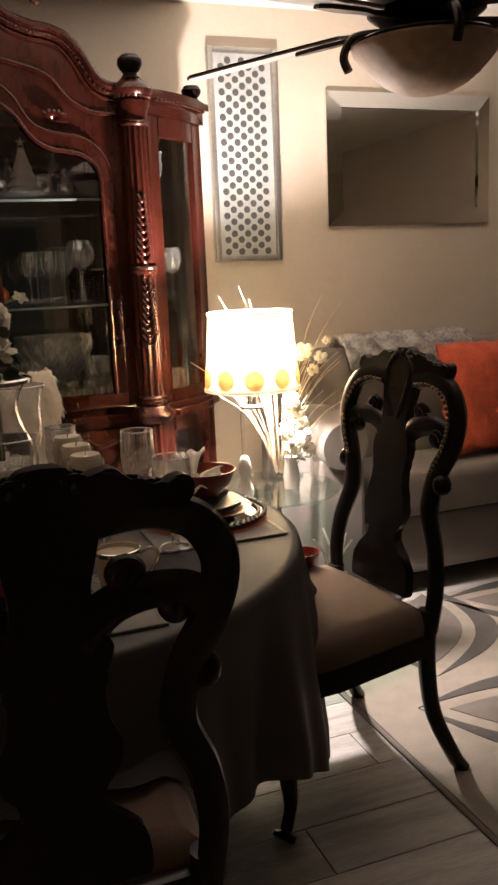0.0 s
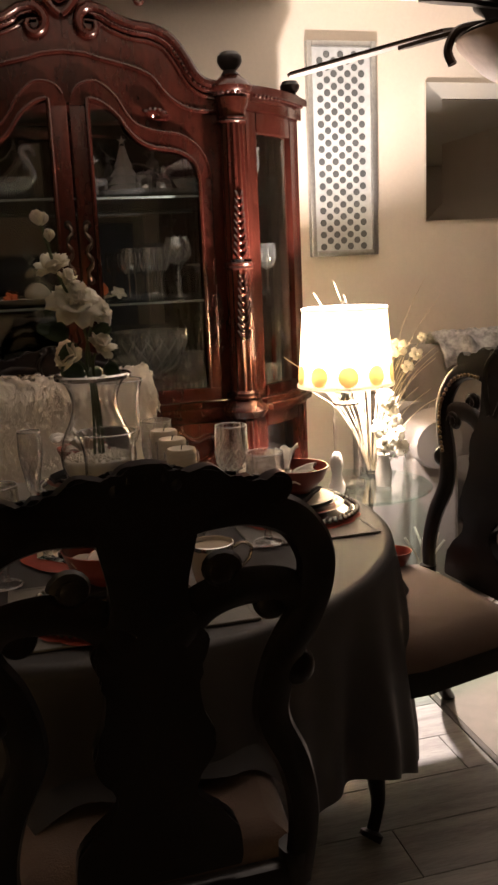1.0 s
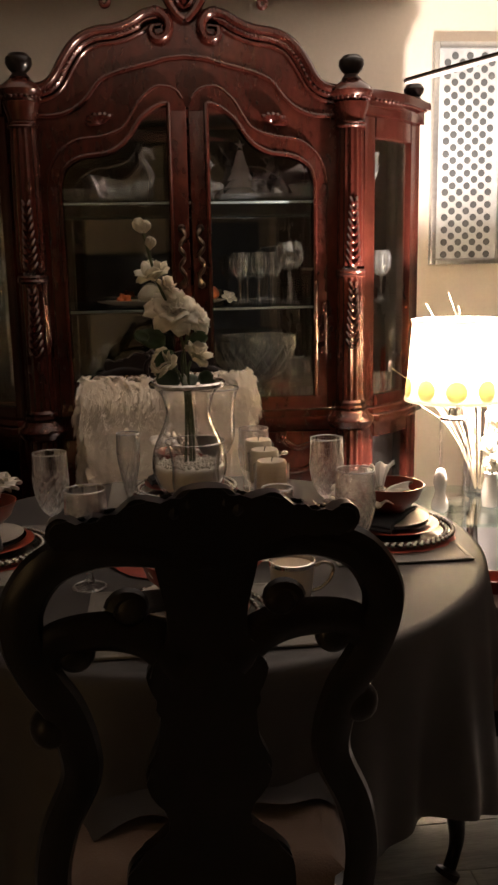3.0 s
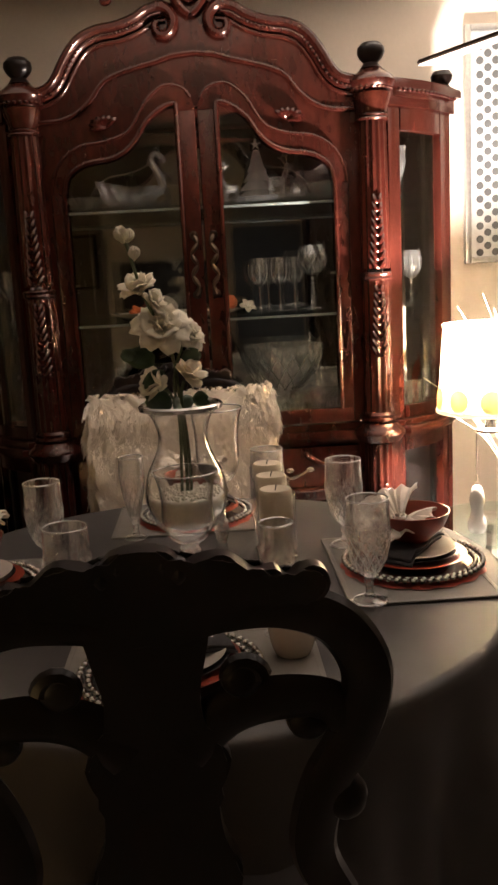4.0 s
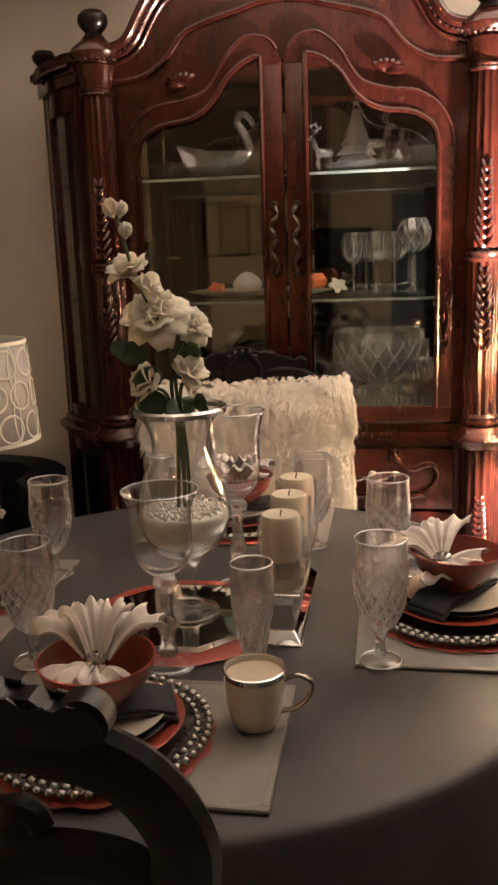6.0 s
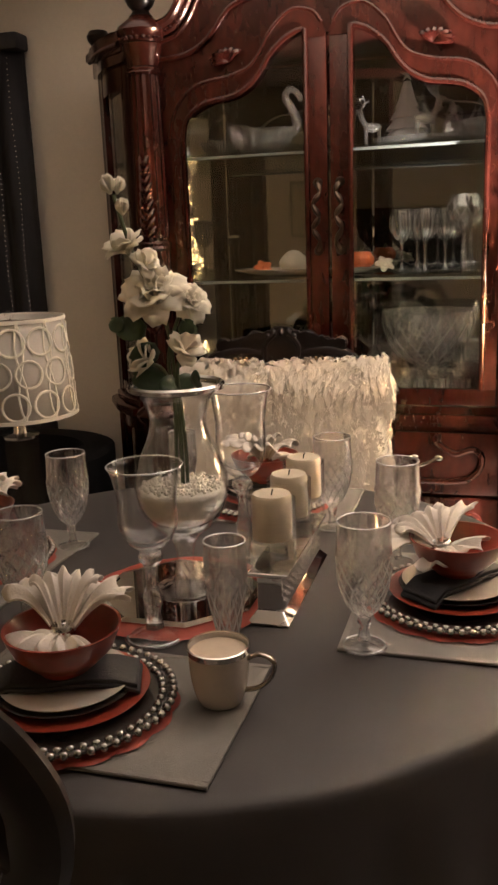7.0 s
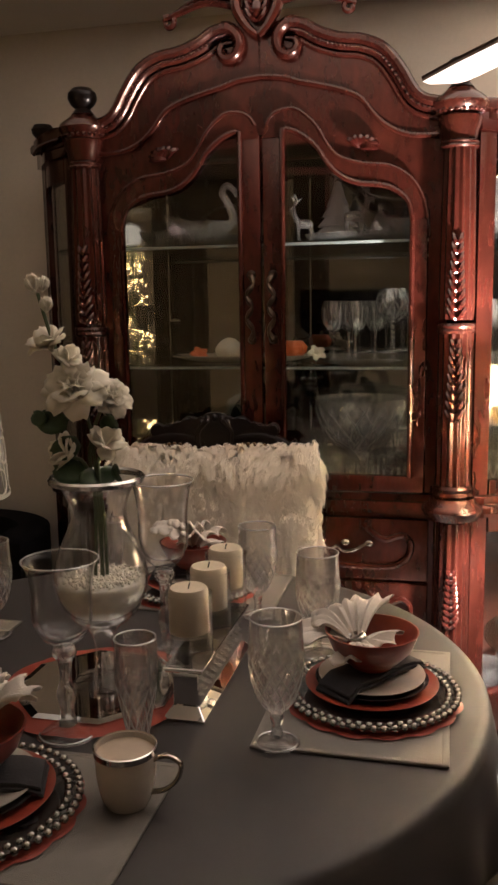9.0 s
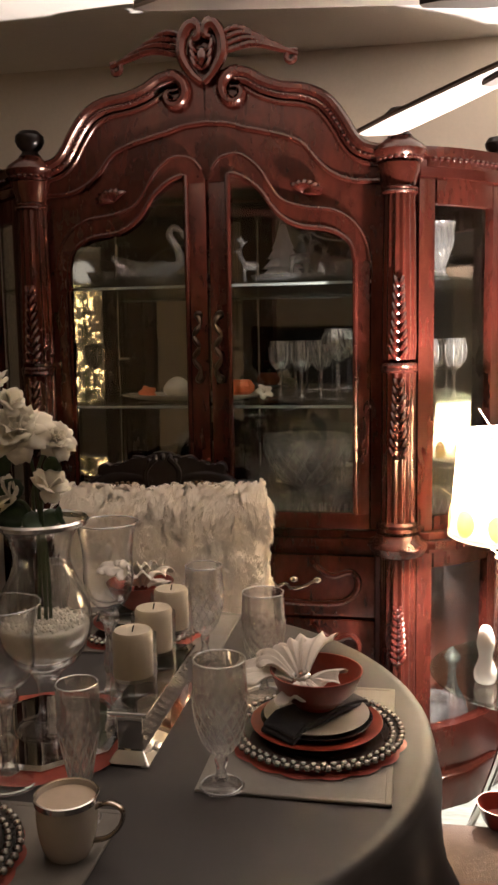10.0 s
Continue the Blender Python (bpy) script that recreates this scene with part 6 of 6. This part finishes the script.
grooves(wine, [(0.018, 0.100), (0.036, 0.130), (0.038, 0.165), (0.034, 0.195)], 8, 0.5, 0.104, 0.175, 0.0014)
wine.matrix_basis = pose(0.852, 3.62, S2)
for x, y in ((0.925, 3.61), (0.985, 3.66), (0.89, 3.72), (1.36, 3.72), (1.42, 3.64), (1.33, 3.60), (0.02, 3.70), (-0.08, 3.72)):
    copy_thing(wine, pose(x, y, S2, 0, 0, x * 90))
globe = thing("globe_goblet", "swirled round crystal goblet on a beaded stem", "goblet", (1.045, 3.60, S2))
part("foot", add_lathe(B(), fine_profile([(0, 0), (0.036, 0.001), (0.036, 0.005), (0.010, 0.014), (0, 0.016)], 4), 36), M_CRYSTAL, globe)
bm = B()
for k in range(6):
    add_ball(bm, (0, 0, 0.022 + 0.018 * k), 0.0115 - 0.0008 * k, u=12, v=8)
part("stem", bm, M_CRYSTAL, globe)
part("bowl", add_lathe(B(), fine_profile([(0, 0.124), (0.02, 0.128), (0.046, 0.152), (0.054, 0.185), (0.046, 0.215), (0.040, 0.232)], 6) + fine_profile([(0.038, 0.232), (0.044, 0.215), (0.051, 0.185), (0.044, 0.155), (0, 0.132)], 4), 80, wave=lambda a, z: 1 + 0.04 * abs(math.cos(8 * a + 28 * z))), M_CRYSTAL, globe)
grooves(globe, [(0.02, 0.128), (0.046, 0.152), (0.054, 0.185), (0.046, 0.215), (0.040, 0.232)], 9, 12.0, 0.135, 0.225, 0.0014)
tumbler = thing("cut_tumbler", "cut crystal tumbler on the cabinet floor", "glass", group="cabinet tumblers")
part("tumbler_body", add_lathe(B(), [(0, 0), (0.03, 0.0), (0.034, 0.01), (0.038, 0.10), (0.0355, 0.10), (0.031, 0.014), (0, 0.012)], 48, wave=cut(8, 110, 0.09, 0.008, 0.07)), M_CRYSTAL, tumbler)
grooves(tumbler, [(0.034, 0.01), (0.038, 0.10)], 9, 9.0, 0.014, 0.07, 0.0013)
tumbler.matrix_basis = pose(0.80, 3.56, S0)
for x, y in ((0.88, 3.54), (0.96, 3.55), (1.04, 3.54), (1.10, 3.62), (0.72, 3.66), (1.38, 3.68), (1.45, 3.72), (0.26, 3.58), (0.34, 3.6)):
    copy_thing(tumbler, pose(x, y, S0, 0, 0, x * 70))
punch = thing("punch_bowl", "large frosted cut crystal punch bowl", "punch bowl", (0.93, 3.72, S0))
part("bowl_body", add_lathe(B(), fine_profile([(0, 0), (0.06, 0.002), (0.055, 0.02), (0.03, 0.06), (0.05, 0.09), (0.11, 0.13), (0.145, 0.20), (0.155, 0.27)], 5) + fine_profile([(0.15, 0.27), (0.14, 0.20), (0.105, 0.135), (0, 0.10)], 4), 144, wave=cut(18, 70, 0.06, 0.10, 0.25)), M_FROST, punch)
grooves(punch, [(0.03, 0.06), (0.05, 0.09), (0.11, 0.13), (0.145, 0.20), (0.155, 0.27)], 16, 4.5, 0.10, 0.245, 0.0020)
pitcher = thing("crystal_vase", "swirled crystal vase on the cabinet floor", "vase", (1.075, 3.60, S0))
part("vase_body", add_lathe(B(), fine_profile([(0, 0), (0.035, 0.002), (0.02, 0.03), (0.03, 0.07), (0.046, 0.12), (0.045, 0.17), (0.05, 0.185)], 5) + fine_profile([(0.047, 0.185), (0.042, 0.17), (0.043, 0.12), (0.026, 0.072), (0, 0.05)], 4), 60, wave=lambda a, z: 1 + 0.08 * abs(math.cos(5 * a + 20 * z))), M_CRYSTAL, pitcher)
copy_thing(pitcher, pose(1.37, 3.66, 0.118))
copy_thing(pitcher, pose(1.37, 3.70, S1))
tall = thing("amber_decanter", "tall pale glass decanter in the lower side case", "decanter", (1.43, 3.73, 0.118))
part("decanter_body", add_lathe(B(), fine_profile([(0, 0), (0.05, 0.002), (0.055, 0.12), (0.02, 0.2), (0.016, 0.27), (0.03, 0.3), (0, 0.34)], 5), 36), M_CRYSTAL, tall)

# red bowl left on the side chair's seat
redb = thing("red_bowl", "small bright red bowl on the chair seat", "bowl", (1.46, 2.50, 0.523))
part("bowl_body", add_lathe(B(), [(0, 0), (0.03, 0), (0.036, 0.01), (0.05, 0.045), (0.047, 0.045), (0.033, 0.014), (0, 0.008)], 36), M_RED, redb)

# ---- rug ----
rug = thing("area_rug", "cream rug with grey and taupe interlaced ovals, on the plank floor", "rug", (0, 0, 0))
part("rug_ground", add_box(B(), 1.64, 3.95, 0.35, 3.20, 0.004, 0.014, 0.004), M_RUGA, rug)
part("rug_edge", add_box(B(), 1.622, 1.6395, 0.34, 3.21, 0.004, 0.012, 0.003), M_RUGC, rug)


def vesica(cx, cy, length, width, turn, n=24):
    pts = []
    for k in range(n):
        t = k / n * 2
        u, side = (t, 1) if t < 1 else (2 - t, -1)
        x, y = (u - 0.5) * length, side * width / 2 * math.sin(math.pi * u)
        pts.append((cx + x * math.cos(turn) - y * math.sin(turn), cy + x * math.sin(turn) + y * math.cos(turn)))
    return pts


def crescent(cx, cy, length, w0, w1, turn, n=18):
    a = [((k / n - 0.5) * length, w1 * math.sin(math.pi * k / n)) for k in range(n + 1)]
    b = [((k / n - 0.5) * length, w0 * math.sin(math.pi * k / n)) for k in range(n - 1, 0, -1)]
    return [(cx + x * math.cos(turn) - y * math.sin(turn), cy + x * math.sin(turn) + y * math.cos(turn)) for x, y in a + b]


for i in range(4):
    for j in range(4):
        cx, cy = 2.18 + 0.58 * i, 0.72 + 0.74 * j
        turn = radians(62 if (i + j) % 2 else -28)
        part("pile_oval", add_plan(B(), vesica(cx, cy, 0.66, 0.26, turn), 0.0125, 0.0165), M_RUGC, rug, smooth=False)
        for s in (-1, 1):
            part("pile_arc", add_plan(B(), crescent(cx, cy, 0.86, s * 0.18, s * 0.27, turn), 0.0125, 0.0162), M_RUGB, rug, smooth=False)

# ---- the room behind, as the mirrors show it ----
fir = thing("lit_fir_tree", "slim fir tree with warm string lights", "tree", (-1.72, -0.75, 0))
part("trunk", add_lathe(B(), [(0, 0), (0.03, 0), (0.012, 1.9), (0, 1.95)], 12), M_STEM, fir)
rng = random.Random(21)
verts, faces = [], []
bm = B()
for i in range(1500):
    z = rng.uniform(0.25, 2.05)
    a = rng.uniform(0, math.tau)
    reach = 0.32 * (1 - (z - 0.2) / 2.0) + 0.03
    d = Vector((math.cos(a), math.sin(a), rng.uniform(-0.3, 0.2)))
    p = Vector((0, 0, z)) + d * reach * rng.uniform(0.3, 1)
    w = Vector((-d.y, d.x, 0)) * 0.012
    b = len(verts)
    verts += [tuple(p - w), tuple(p + w), tuple(p + d * 0.09)]
    faces.append((b, b + 1, b + 2))
    if i % 6 == 0:
        add_ball(bm, p + d * 0.03, rng.uniform(0.006, 0.011), u=6, v=4)
me = bpy.data.meshes.new("needles")
me.from_pydata(verts, [], faces)
me.materials.append(M_TREE)
nd = new("needles", me)
nd.parent = fir
tagged(nd, kind="stuff")
tagged(part("string_lights", bm, M_BULB, fir, "warm string light bulbs"), kind="stuff")
for nm, label, x0, x1, z0, z1, m_ in (("picture", "framed pale picture on the back wall", -0.95, -0.50, 1.45, 1.95, M_CORK), ("television", "dark wall screen on the back wall", -0.30, 0.75, 1.05, 1.65, M_DARKPIC)):
    pic = thing(nm, label, nm, (0, Y0, 0))
    part("panel", add_box(B(), x0, x1, 0.004, 0.028, z0, z1, 0.004), m_, pic)
    part("frame", add_box(B(), x0 - 0.03, x1 + 0.03, 0.001, 0.018, z0 - 0.03, z1 + 0.03, 0.004), M_EBONY, pic)
structure("door_1", add_box(B(), 0.98, 1.80, Y0 + 0.002, Y0 + 0.04, 0.0, 2.03, 0.006), M_BLUE, "closed slate blue door in the back wall")

# ---- floor ----
floor = structure("floor", add_box(B(), X0 - 0.12, X1 + 0.12, Y0 - 0.12, WALL + 0.12, -0.10, -0.004), M_GAP, "grey wood plank floor")
plank = None
W_, L_ = 0.182, 1.22
row, y = 0, Y0
while y < WALL:
    y1 = min(y + W_, WALL)
    x = X0 - L_ * ((row * 0.37) % 1.0)
    while x < X1:
        if plank is None:
            plank = part("plank", add_box(B(), 0, L_ - 0.002, 0, W_ - 0.002, -0.004, 0.004, 0.0012, 1), M_PLANK, floor, smooth=False)
            plank.matrix_basis = pose(x, y, 0)
        else:
            share("plank", plank, floor, pose(x, y, 0))
        x += L_
    y += W_
    row += 1
